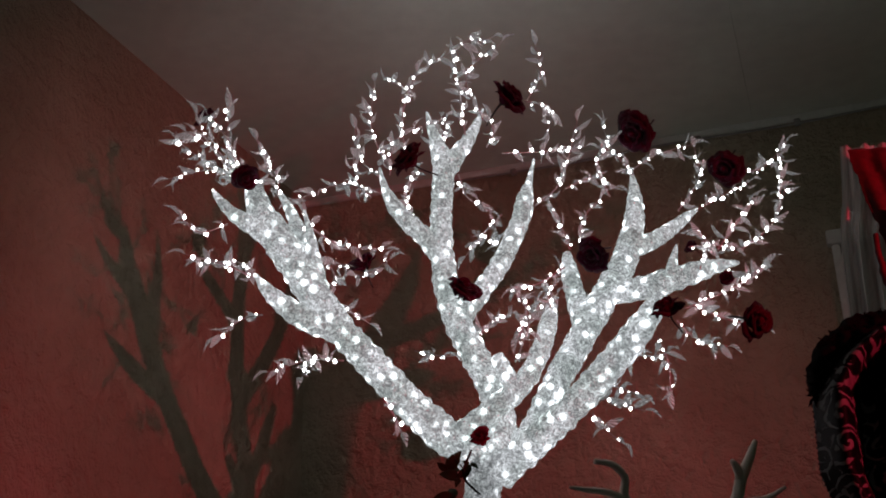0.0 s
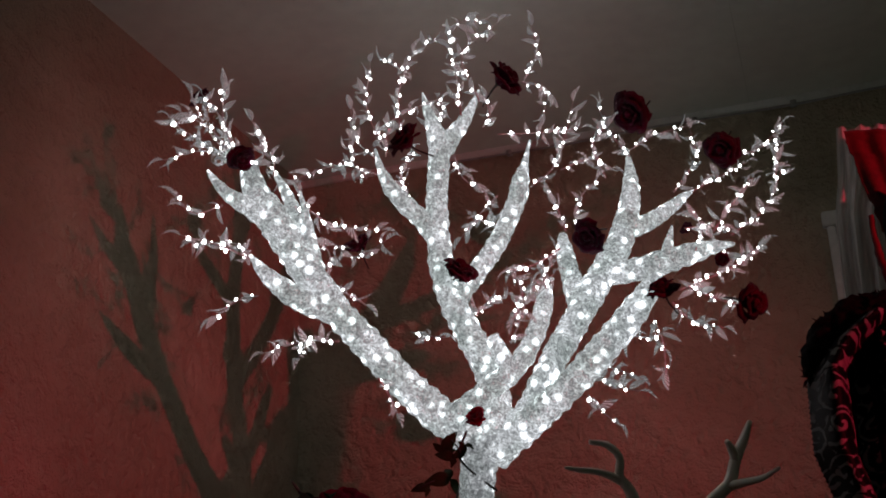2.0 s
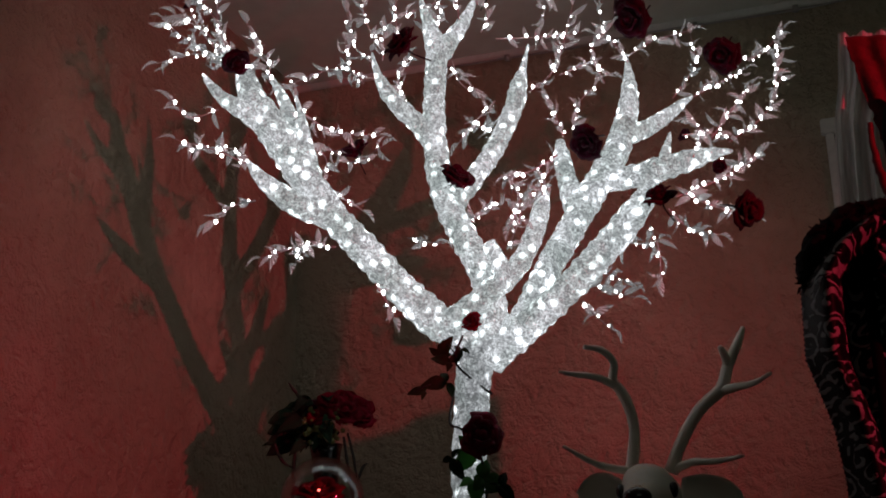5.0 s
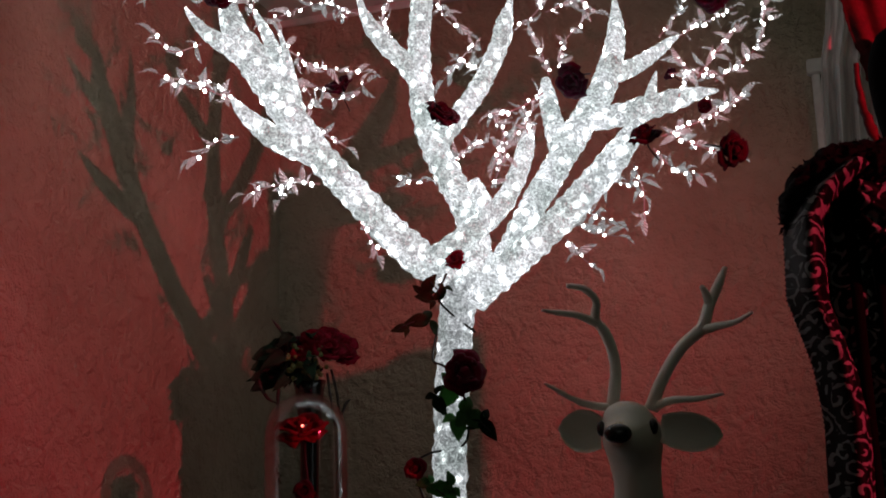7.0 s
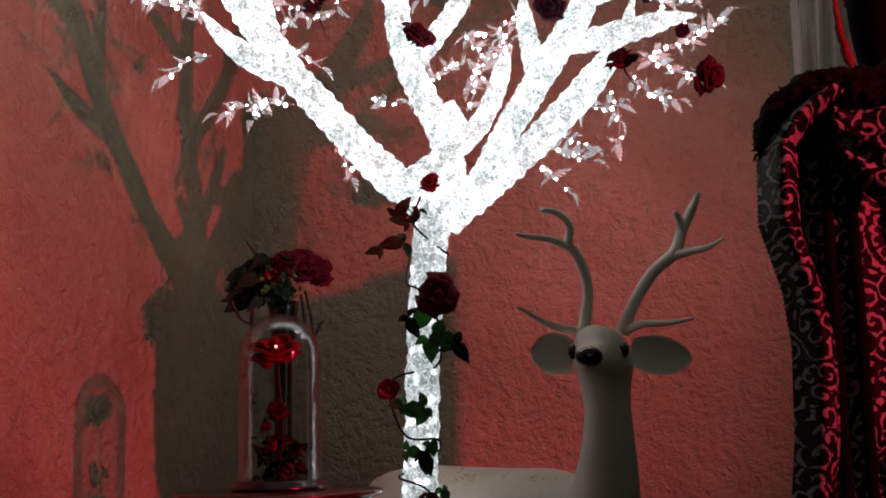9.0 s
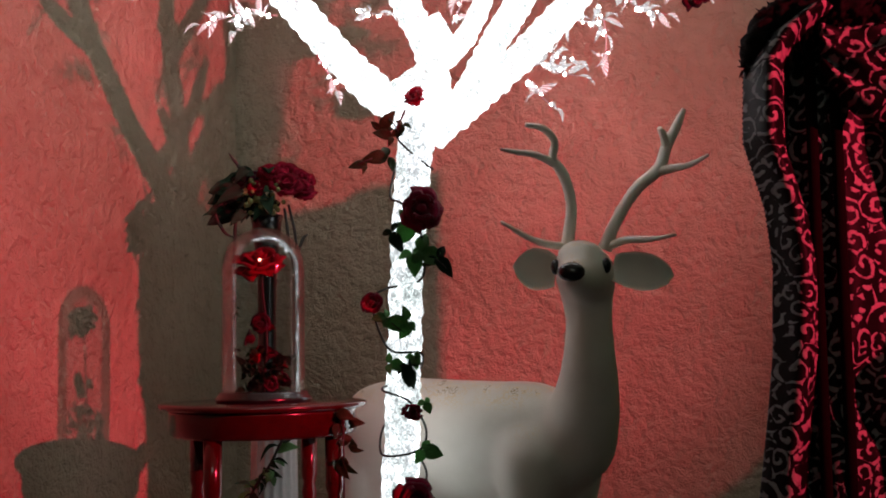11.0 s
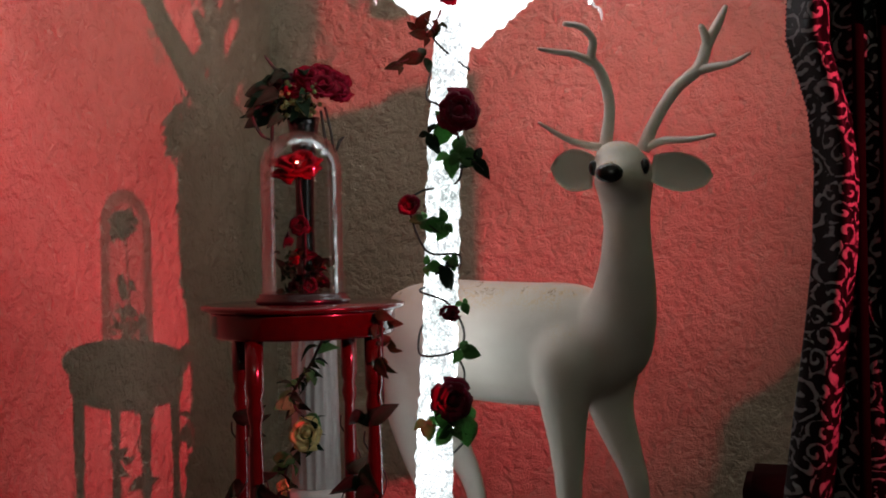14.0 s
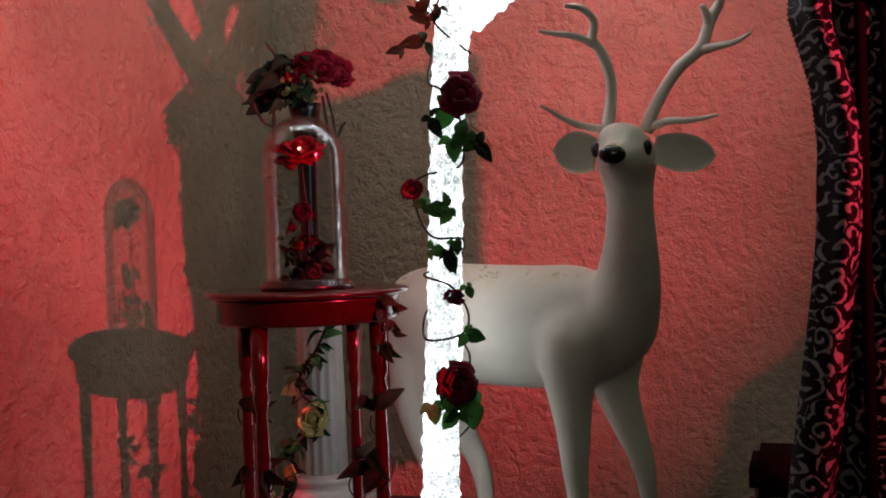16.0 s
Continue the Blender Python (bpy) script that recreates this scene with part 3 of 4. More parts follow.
TWIGS["crown_left_low"] = [(-0.36, -0.1, 1.97, -0.34, -0.1, 2.0, -0.36, -0.11, 2.03), (-0.34, -0.1, 1.99, -0.27, -0.05, 1.96, -0.16, -0.01, 1.96), (-0.32, -0.1, 1.92, -0.28, -0.1, 1.86, -0.32, -0.11, 1.8), (-0.28, -0.1, 1.79, -0.22, -0.08, 1.76, -0.2, -0.06, 1.75), (-0.28, -0.1, 1.9, -0.21, -0.15, 1.84, -0.14, -0.2, 1.86), (-0.26, -0.1, 1.65, -0.34, -0.08, 1.66, -0.44, -0.06, 1.64), (-0.33, -0.1, 1.65, -0.35, -0.05, 1.65, -0.37, 0.0, 1.64), (-0.45, -0.1, 1.77, -0.5, -0.1, 1.76, -0.56, -0.09, 1.72), (-0.17, -0.1, 1.56, -0.14, -0.07, 1.51, -0.13, -0.03, 1.49)]
TWIGS["crown_middle"] = [(-0.17, 0.03, 2.13, -0.28, 0.05, 2.17, -0.41, 0.08, 2.14), (-0.17, 0.03, 2.17, -0.22, -0.03, 2.2, -0.23, -0.09, 2.26), (-0.15, 0.03, 2.2, -0.2, 0.07, 2.34, -0.19, 0.1, 2.5), (-0.15, 0.03, 2.18, -0.13, 0.04, 2.29, 0.0, 0.06, 2.36), (-0.11, 0.03, 2.21, -0.11, 0.0, 2.35, -0.07, -0.03, 2.45), (-0.08, 0.03, 2.48, -0.01, -0.04, 2.48, 0.07, -0.1, 2.5), (0.05, 0.03, 2.29, 0.04, 0.08, 2.47, 0.03, 0.13, 2.6), (0.1, 0.03, 2.33, 0.06, 0.03, 2.47, 0.16, 0.02, 2.56), (0.07, 0.03, 2.58, 0.1, 0.06, 2.59, 0.14, 0.09, 2.62), (-0.09, 0.03, 2.04, -0.11, 0.08, 2.16, -0.08, 0.14, 2.25), (-0.2, 0.03, 2.12, -0.24, 0.06, 2.18, -0.25, 0.09, 2.27)]
TWIGS["crown_middle_right"] = [(0.22, 0.15, 2.45, 0.3, 0.21, 2.45, 0.28, 0.27, 2.38), (0.23, 0.15, 2.45, 0.27, 0.14, 2.53, 0.26, 0.12, 2.61), (0.15, 0.15, 2.29, 0.27, 0.19, 2.31, 0.39, 0.23, 2.34), (0.03, 0.15, 2.23, 0.05, 0.14, 2.16, 0.11, 0.13, 2.11), (0.14, 0.15, 2.11, 0.09, 0.21, 2.08, 0.04, 0.27, 2.04), (0.15, 0.15, 2.01, 0.11, 0.2, 2.05, 0.08, 0.26, 2.1), (-0.1, 0.15, 1.74, -0.05, 0.09, 1.71, -0.01, 0.04, 1.69), (0.23, 0.15, 2.13, 0.3, 0.1, 2.18, 0.35, 0.05, 2.33), (-0.14, 0.15, 2.52, -0.15, 0.11, 2.51, -0.1, 0.07, 2.45), (-0.05, 0.15, 2.32, 0.0, 0.21, 2.39, -0.01, 0.28, 2.48), (0.11, 0.15, 2.31, 0.13, 0.14, 2.35, 0.12, 0.13, 2.39)]
TWIGS["crown_right"] = [(0.51, 0.2, 2.23, 0.46, 0.22, 2.33, 0.44, 0.23, 2.41), (0.51, 0.2, 2.25, 0.58, 0.17, 2.28, 0.67, 0.14, 2.29), (0.32, 0.2, 2.2, 0.4, 0.2, 2.23, 0.46, 0.2, 2.2), (0.44, 0.2, 2.17, 0.41, 0.18, 2.26, 0.47, 0.17, 2.33), (0.35, 0.2, 2.02, 0.36, 0.18, 2.1, 0.41, 0.16, 2.15), (0.32, 0.2, 2.02, 0.3, 0.21, 2.1, 0.28, 0.22, 2.15), (0.62, 0.2, 2.12, 0.69, 0.21, 2.22, 0.69, 0.22, 2.32), (0.67, 0.2, 2.12, 0.77, 0.26, 2.19, 0.86, 0.31, 2.25), (0.79, 0.2, 2.24, 0.87, 0.23, 2.25, 0.96, 0.25, 2.34), (0.76, 0.2, 1.99, 0.88, 0.26, 2.09, 0.96, 0.32, 2.23)]
TWIGS["crown_right_edge"] = [(0.83, -0.02, 2.05, 0.86, 0.03, 2.14, 0.88, 0.08, 2.21), (0.59, -0.02, 1.93, 0.67, 0.05, 1.96, 0.74, 0.12, 1.97), (0.66, -0.02, 1.92, 0.73, 0.0, 2.01, 0.79, 0.03, 2.08), (0.67, -0.02, 1.86, 0.71, -0.07, 1.83, 0.75, -0.11, 1.85), (0.54, -0.02, 1.74, 0.59, 0.03, 1.71, 0.68, 0.08, 1.7), (0.56, -0.02, 1.77, 0.68, 0.04, 1.83, 0.79, 0.11, 1.9), (0.58, -0.02, 1.78, 0.67, 0.04, 1.76, 0.77, 0.09, 1.75), (0.49, -0.02, 1.7, 0.51, -0.01, 1.64, 0.51, -0.0, 1.57), (0.61, -0.02, 1.87, 0.64, 0.01, 1.94, 0.62, 0.04, 2.0)]
TWIGS["crown_right_low"] = [(0.4, -0.1, 1.64, 0.46, -0.14, 1.62, 0.48, -0.18, 1.62), (0.34, -0.1, 1.57, 0.39, -0.05, 1.57, 0.44, -0.01, 1.56), (0.33, -0.1, 1.54, 0.38, -0.09, 1.52, 0.43, -0.08, 1.51), (0.31, -0.1, 1.5, 0.33, -0.13, 1.46, 0.36, -0.16, 1.42), (0.14, -0.1, 1.82, 0.17, -0.16, 1.73, 0.14, -0.22, 1.65), (0.17, -0.1, 1.69, 0.19, -0.05, 1.76, 0.26, -0.0, 1.83), (0.06, -0.1, 1.7, 0.09, -0.03, 1.75, 0.14, 0.04, 1.79), (0.14, -0.1, 1.63, 0.16, -0.16, 1.67, 0.15, -0.21, 1.69), (0.23, -0.1, 1.76, 0.23, -0.06, 1.81, 0.26, -0.02, 1.85), (0.27, -0.1, 1.86, 0.21, -0.11, 1.82, 0.15, -0.12, 1.8)]
CROWN_ROSES = [(0.18, 0.1, 2.443, 0.054), (-0.103, -0.12, 2.157, 0.047), (0.515, 0.15, 2.338, 0.057), (0.735, 0.1, 2.196, 0.047), (0.358, 0.05, 1.944, 0.043), (0.033, -0.0, 1.853, 0.04), (-0.482, -0.19, 2.088, 0.034), (-0.613, -0.1, 2.308, 0.031), (-0.223, -0.0, 1.931, 0.036), (0.465, -0.3, 1.687, 0.036), (0.711, -0.1, 1.708, 0.046), (0.651, -0.1, 1.817, 0.018), (0.62, 0.1, 1.977, 0.018)]
TRUNK_ROSES = [(0.051, -0.09, 1.46, 0.03), (0.064, -0.07, 1.206, 0.044), (-0.053, -0.04, 0.993, 0.029), (0.037, -0.07, 0.747, 0.026), (0.038, -0.075, 0.55, 0.043)]
TRUNK_LEAVES = [(0.021, -0.055, 1.147, 0.037), (0.046, -0.055, 1.075, 0.033), (0.094, -0.055, 1.094, 0.037), (0.119, -0.055, 1.071, 0.034), (-0.008, -0.055, 0.947, 0.032), (0.019, -0.055, 0.926, 0.026), (0.01, -0.055, 0.85, 0.024), (0.046, -0.055, 0.854, 0.021), (0.032, -0.055, 0.817, 0.037), (0.087, -0.055, 0.653, 0.029), (0.012, -0.055, 0.51, 0.034), (0.069, -0.055, 0.467, 0.045), (-0.018, -0.055, 0.472, 0.029), (-0.028, -0.055, 1.384, 0.029), (-0.008, -0.055, 1.42, 0.032), (0.015, -0.055, 1.386, 0.022), (-0.048, -0.055, 1.327, 0.037), (-0.087, -0.055, 1.31, 0.026), (0.008, -0.055, 1.128, 0.032), (0.073, -0.055, 0.752, 0.018), (0.011, -0.055, 0.459, 0.032), (-0.04, -0.055, 0.96, 0.021)]
VINE = [(0.029, -0.06, 1.438), (0.011, -0.05, 1.375), (0.092, -0.02, 1.305), (0.031, 0.05, 1.373), (-0.008, 0.0, 1.252), (0.022, -0.05, 1.219), (0.06, -0.05, 1.16), (0.063, -0.03, 1.051), (-0.024, -0.03, 1.026), (-0.053, -0.03, 0.993), (-0.015, -0.05, 0.889), (0.06, -0.03, 0.877), (0.044, 0.05, 0.821), (-0.032, -0.03, 0.798), (0.029, -0.05, 0.77), (0.068, 0.0, 0.703), (0.049, -0.05, 0.659), (-0.034, -0.03, 0.65), (-0.018, 0.05, 0.715), (0.066, -0.0, 0.612), (0.038, -0.06, 0.548), (-0.001, -0.05, 0.503), (0.07, -0.04, 0.464), (-0.002, 0.05, 0.368)]
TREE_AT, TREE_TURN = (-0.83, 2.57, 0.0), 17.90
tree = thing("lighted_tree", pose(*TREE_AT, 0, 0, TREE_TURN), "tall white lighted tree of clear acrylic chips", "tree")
bm = bmesh.new()
lathe(bm, [(0.15, LOW), (0.15, LOW + 0.012), (0.06, LOW + 0.02), (0.05, LOW + 0.05)], 28)
part("base_plate", bm, PLASTER, tree)
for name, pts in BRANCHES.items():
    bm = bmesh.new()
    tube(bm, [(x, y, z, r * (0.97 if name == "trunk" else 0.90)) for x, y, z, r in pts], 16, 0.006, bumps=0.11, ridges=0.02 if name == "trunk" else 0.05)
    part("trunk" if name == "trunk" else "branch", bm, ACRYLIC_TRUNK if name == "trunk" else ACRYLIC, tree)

LED_MESH = bpy.data.meshes.new("led_bulb")
bm = ball(bmesh.new(), (0, 0, 0), 1.0, (1, 1, 1.2), (8, 6))
bm.to_mesh(LED_MESH)
bm.free()
LED_MESH.materials.append(BULB)
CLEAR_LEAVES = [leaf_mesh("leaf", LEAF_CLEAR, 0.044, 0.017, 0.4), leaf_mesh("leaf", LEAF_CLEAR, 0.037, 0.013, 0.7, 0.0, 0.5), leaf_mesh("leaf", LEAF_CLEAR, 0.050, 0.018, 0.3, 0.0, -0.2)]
rnd = random.Random(11)
for group in TWIGS.values():
    for q in group:
        a, b, c_ = (Vector(q[i:i + 3]) for i in (0, 3, 6))
        path = spline([(*a, 0.0022), (*b, 0.0017), (*c_, 0.0010)], 0.012)
        bm = bmesh.new()
        tube(bm, path, 6, smoothing=False)
        twig = part("twig", bm, TWIG, tree)
        length = (a - b).length + (b - c_).length
        count = max(4, int(length / 0.026))
        for k in range(count):
            i = int((0.12 + 0.88 * (k + rnd.uniform(0, 0.7)) / count) * (len(path) - 1))
            here = Vector(path[i][:3])
            way = Vector([rnd.gauss(0, 1) for _ in range(3)]).normalized()
            shared("led_bulb", LED_MESH, twig, Matrix.Translation(here + way * 0.007) @ Matrix.Scale(rnd.uniform(0.0020, 0.0050), 4))
            for _ in range(2 if k % 2 == 0 else 1):
                d = (Vector(path[min(i + 2, len(path) - 1)][:3]) - Vector(path[max(i - 2, 0)][:3])).normalized()
                out = (d * 0.8 + Vector([rnd.gauss(0, 1) for _ in range(3)]).normalized()).normalized()
                m = Matrix.Translation(here) @ out.to_track_quat("X", "Z").to_matrix().to_4x4() @ pose(0, 0, 0, rnd.uniform(0, 360)) @ Matrix.Scale(rnd.uniform(0.7, 1.1), 4)
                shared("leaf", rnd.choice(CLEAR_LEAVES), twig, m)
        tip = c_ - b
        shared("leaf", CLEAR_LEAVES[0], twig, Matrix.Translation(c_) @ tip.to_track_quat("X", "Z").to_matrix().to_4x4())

TREE_POSE = pose(*TREE_AT, 0, 0, TREE_TURN)
GREEN_LEAVES = [leaf_mesh("leaf", LEAF_GREEN, 1.0, 0.72, 0.2, 0.05), leaf_mesh("leaf", LEAF_DARK, 1.0, 0.55, 0.4, 0.06, 0.5), leaf_mesh("leaf", LEAF_RUST, 1.0, 0.55, 0.3, 0.05)]
rnd = random.Random(5)
for k, (x, y, z, r) in enumerate(CROWN_ROSES):
    away = Vector((rnd.choice((-1, 1)) * rnd.uniform(0.3, 1.0), -0.6, rnd.uniform(-0.9, 0.9)))
    m = TREE_POSE @ facing((x, y, z), away, r * 0.92, rnd.uniform(0, 360))
    rose = tagged(bloom(PETALS_DARK, m, seed=k), "dark red velvet rose tucked into the lighted tree", "rose", "roses in the tree")
    bm = bmesh.new()
    tube(bm, [(0, 0, -0.6, 0.09), (0.1, 0.1, -1.2, 0.06), (0.3, -0.1, -2.2, 0.05)], 6, 0.2)
    part("stem", bm, STEM, rose)
    bm = bmesh.new()
    for j in range(5):
        an = j * 2 * math.pi / 5
        tube(bm, [(0.1 * math.cos(an), 0.1 * math.sin(an), -0.66, 0.1), (0.3 * math.cos(an), 0.3 * math.sin(an), -0.5, 0.08), (0.45 * math.cos(an), 0.45 * math.sin(an), -0.25, 0.01)], 5, 0.1)
    part("calyx", bm, LEAF_DARK, rose)

garland = thing("rose_garland", TREE_POSE, "red rose garland with green leaves wound round the trunk", "garland")
bm = bmesh.new()
tube(bm, [(*p, 0.0028) for p in VINE], 7, 0.008)
part("vine", bm, STEM, garland)
for k, (x, y, z, r) in enumerate(TRUNK_ROSES):
    away = Vector(((-0.5, 0.1, -0.4, 0.1, 0.25)[k], -1, (0.75, 0.15, 0.2, -0.9, 0.1)[k]))
    bloom(PETALS_LIT, facing((x, y, z), away, r, 50 * k), garland, "bloom", (3, 4, 5) if r < 0.04 else (3, 4, 5, 7), k + 40)
for k, (x, y, z, r) in enumerate(TRUNK_LEAVES):
    out = Vector((x - 0.03 + rnd.uniform(-0.06, 0.06), -0.01, rnd.uniform(-0.09, 0.04))).normalized()
    up = Vector((rnd.uniform(-0.35, 0.35), -1, rnd.uniform(-0.1, 0.5)))
    side = up.cross(out).normalized()
    up = out.cross(side)
    mesh = GREEN_LEAVES[2] if z > 1.3 else GREEN_LEAVES[1 if k % 5 == 3 else 0]
    turn = Matrix((out, side, up)).transposed().to_4x4()
    m = Matrix.Translation(Vector((x, y, z)) - out * r) @ turn @ Matrix.Scale(r * 1.65, 4)
    shared("leaf", mesh, garland, m)
    for turned in (rnd.uniform(55, 120), rnd.uniform(-120, -55)):
        m = Matrix.Translation(Vector((x, y - 0.004, z)) - out * r) @ turn @ pose(0, 0, 0, rnd.uniform(-30, 30), rnd.uniform(-25, 25), turned) @ Matrix.Scale(r * rnd.uniform(0.8, 1.25), 4)
        shared("leaf", mesh, garland, m)
for p0, p1 in zip(TRUNK_LEAVES[::2], TRUNK_LEAVES[1::2]):
    if abs(p0[2] - p1[2]) > 0.06:
        continue
    bm = bmesh.new()
    tube(bm, [(p0[0], p0[1], p0[2], 0.0016), ((p0[0] + p1[0]) / 2, p0[1] - 0.008, (p0[2] + p1[2]) / 2, 0.0016), (p1[0], p1[1], p1[2], 0.0012)], 6, 0.01)
    part("leaf_stem", bm, STEM, garland)

# ---- the white deer ----
DEER = {}
DEER["antler_left"] = [(-0.494, 3.0, 1.141, 0.0193), (-0.48, 3.002, 1.257, 0.0163), (-0.498, 2.989, 1.337, 0.0163), (-0.521, 2.976, 1.376, 0.0133), (-0.513, 2.958, 1.421, 0.0117), (-0.54, 2.934, 1.452, 0.0102), (-0.578, 2.907, 1.458, 0.0072)]
DEER["antler_left_fork"] = [(-0.509, 2.988, 1.36, 0.0133), (-0.558, 2.94, 1.383, 0.0102), (-0.603, 2.912, 1.389, 0.0087), (-0.639, 2.875, 1.394, 0.0043)]
DEER["antler_left_brow"] = [(-0.494, 3.0, 1.146, 0.0119), (-0.54, 2.963, 1.152, 0.0118), (-0.582, 2.916, 1.168, 0.0087), (-0.642, 2.874, 1.207, 0.0043)]
DEER["antler_right"] = [(-0.398, 3.014, 1.136, 0.0208), (-0.368, 3.018, 1.207, 0.0178), (-0.315, 3.043, 1.294, 0.0179), (-0.258, 3.067, 1.348, 0.018), (-0.234, 3.069, 1.408, 0.0165), (-0.205, 3.071, 1.464, 0.0135), (-0.187, 3.082, 1.505, 0.0075)]
DEER["antler_right_fork"] = [(-0.264, 3.067, 1.34, 0.015), (-0.214, 3.051, 1.346, 0.0119), (-0.171, 3.035, 1.351, 0.0089), (-0.125, 3.009, 1.369, 0.0044)]
DEER["antler_right_nub"] = [(-0.234, 3.069, 1.4, 0.0135), (-0.24, 3.05, 1.434, 0.0119), (-0.248, 3.03, 1.45, 0.0074)]
DEER["antler_right_brow"] = [(-0.391, 3.015, 1.142, 0.0119), (-0.342, 2.992, 1.157, 0.0118), (-0.276, 2.97, 1.155, 0.0087), (-0.208, 2.938, 1.161, 0.0043)]
DEER["front_leg_a"] = [(-0.632, 3.208, 0.656, 0.0638), (-0.629, 3.137, 0.615, 0.0905), (-0.629, 3.097, 0.572, 0.0956), (-0.633, 3.096, 0.449, 0.0678), (-0.627, 3.097, 0.341, 0.0509), (-0.626, 3.097, 0.249, 0.0416), (-0.621, 3.098, 0.141, 0.0308), (-0.62, 3.098, 0.048, 0.0262), (-0.622, 3.098, -0.013, 0.0324)]
DEER["front_leg_b"] = [(-0.54, 3.225, 0.654, 0.0638), (-0.54, 3.256, 0.555, 0.0934), (-0.535, 3.256, 0.444, 0.0676), (-0.492, 3.243, 0.319, 0.048), (-0.461, 3.227, 0.236, 0.0382), (-0.447, 3.239, 0.131, 0.0287), (-0.443, 3.25, 0.049, 0.0272), (-0.445, 3.25, -0.022, 0.032)]
DEER["rear_leg_a"] = [(-1.031, 3.345, 0.649, 0.0683), (-1.043, 3.341, 0.546, 0.1195), (-1.063, 3.335, 0.41, 0.082), (-1.023, 3.368, 0.285, 0.0481), (-0.972, 3.362, 0.184, 0.0359), (-0.956, 3.367, 0.064, 0.0307), (-0.948, 3.369, -0.014, 0.0307)]
DEER["rear_leg_b"] = [(-1.14, 3.373, 0.648, 0.0695), (-1.158, 3.366, 0.579, 0.1146), (-1.172, 3.362, 0.405, 0.0764), (-1.166, 3.385, 0.261, 0.0454), (-1.13, 3.376, 0.159, 0.0347), (-1.122, 3.379, 0.054, 0.0313), (-1.119, 3.38, -0.007, 0.0313)]
DEER["torso"] = [(-1.224, 3.407, 0.601, 0.0706), (-1.178, 3.402, 0.619, 0.1493), (-1.04, 3.342, 0.623, 0.1759), (-0.883, 3.283, 0.616, 0.1791), (-0.738, 3.237, 0.614, 0.1781), (-0.616, 3.201, 0.617, 0.1717), (-0.522, 3.157, 0.612, 0.128), (-0.478, 3.124, 0.615, 0.0694)]
DEER["neck"] = [(-0.587, 3.247, 0.524, 0.0563), (-0.525, 3.177, 0.611, 0.1162), (-0.483, 3.118, 0.692, 0.1016), (-0.456, 3.059, 0.785, 0.083), (-0.444, 3.016, 0.875, 0.0684), (-0.442, 3.008, 0.955, 0.0623), (-0.445, 3.007, 1.014, 0.0697), (-0.445, 3.007, 1.043, 0.0771)]
DEER["head"] = [(-0.449, 3.045, 1.09, 0.0721), (-0.446, 2.998, 1.072, 0.0828), (-0.444, 2.93, 1.064, 0.0752), (-0.448, 2.872, 1.062, 0.0567), (-0.45, 2.824, 1.06, 0.0418), (-0.451, 2.8, 1.058, 0.0277)]


def remeshed(bm, size, smooth_steps):
    me = bpy.data.meshes.new("rough")
    bm.to_mesh(me)
    bm.free()
    ob = new("rough", me)
    mod = ob.modifiers.new("remesh", "REMESH")
    mod.mode, mod.voxel_size = "VOXEL", size
    sm = ob.modifiers.new("smooth", "SMOOTH")
    sm.iterations, sm.factor = smooth_steps, 0.5
    done = bpy.data.meshes.new_from_object(ob.evaluated_get(bpy.context.evaluated_depsgraph_get()))
    bpy.data.objects.remove(ob)
    return done


def deer_ear(bm, base, tip, wide, toward):
    """A cupped leaf-shaped ear, thick at the root."""
    base, tip = Vector(base), Vector(tip)
    d = tip - base
    side = d.cross(Vector(toward)).normalized()
    front = side.cross(d).normalized()
    if front.dot(Vector(toward)) < 0:
        front = -front
    rows = []
    for i in range(13):
        t = i / 12
        w = wide * (0.35 + 0.65 * math.sin(math.pi * min(1, t * 0.85 + 0.12)) ** 0.7) * (1 - t ** 7) ** 0.5
        for_row = []
        for lay in (1, -1):
            for k in range(9):
                u = (k / 4 - 1) * lay
                p = base + d * t + side * u * w + front * (0.028 * u * u * (1 - t * 0.5) - 0.012 - 0.006 * lay * (1 - u * u))
                for_row.append(bm.verts.new(p))
        rows.append(for_row)
    for r0, r1 in zip(rows, rows[1:]):
        for k in range(18):
            bm.faces.new((r0[k], r0[(k + 1) % 18], r1[(k + 1) % 18], r1[k]))
    bm.faces.new(rows[0])
    bm.faces.new(rows[-1])


bm = bmesh.new()
tube(bm, DEER["torso"], 24, 0.03, squash=(0.88, 1.0))
tube(bm, DEER["neck"], 24, 0.03)
tube(bm, DEER["head"], 24, 0.02, squash=(0.95, 0.95))
for name in ("front_leg_a", "front_leg_b", "rear_leg_a", "rear_leg_b"):
    pts = [(x, y, z, r) for x, y, z, r in DEER[name]]
    pts[-1] = (pts[-1][0], pts[-1][1], -0.143, pts[-1][3])
    tube(bm, pts, 16, 0.03)
ball(bm, (-0.451, 2.945, 1.114), 0.062, (1.05, 1.2, 0.75), (16, 10))
bmesh.ops.recalc_face_normals(bm, faces=bm.faces)
body = remeshed(bm, 0.011, 24)
bm = bmesh.new()
bm.from_mesh(body)
start = len(bm.faces)
for name, pts in DEER.items():
    if name.startswith("antler"):
        tube(bm, [(x, y, z, r * 0.9) for x, y, z, r in pts], 12, 0.012, bumps=0.05)
deer_ear(bm, (-0.518, 2.959, 1.076), (-0.622, 2.921, 1.097), 0.056, (0.15, -1, 0.15))
deer_ear(bm, (-0.372, 2.978, 1.085), (-0.22, 3.007, 1.062), 0.050, (-0.45, -1, 0.15))
bmesh.ops.recalc_face_normals(bm, faces=bm.faces)
bm.faces.ensure_lookup_table()
start = len(bm.faces)
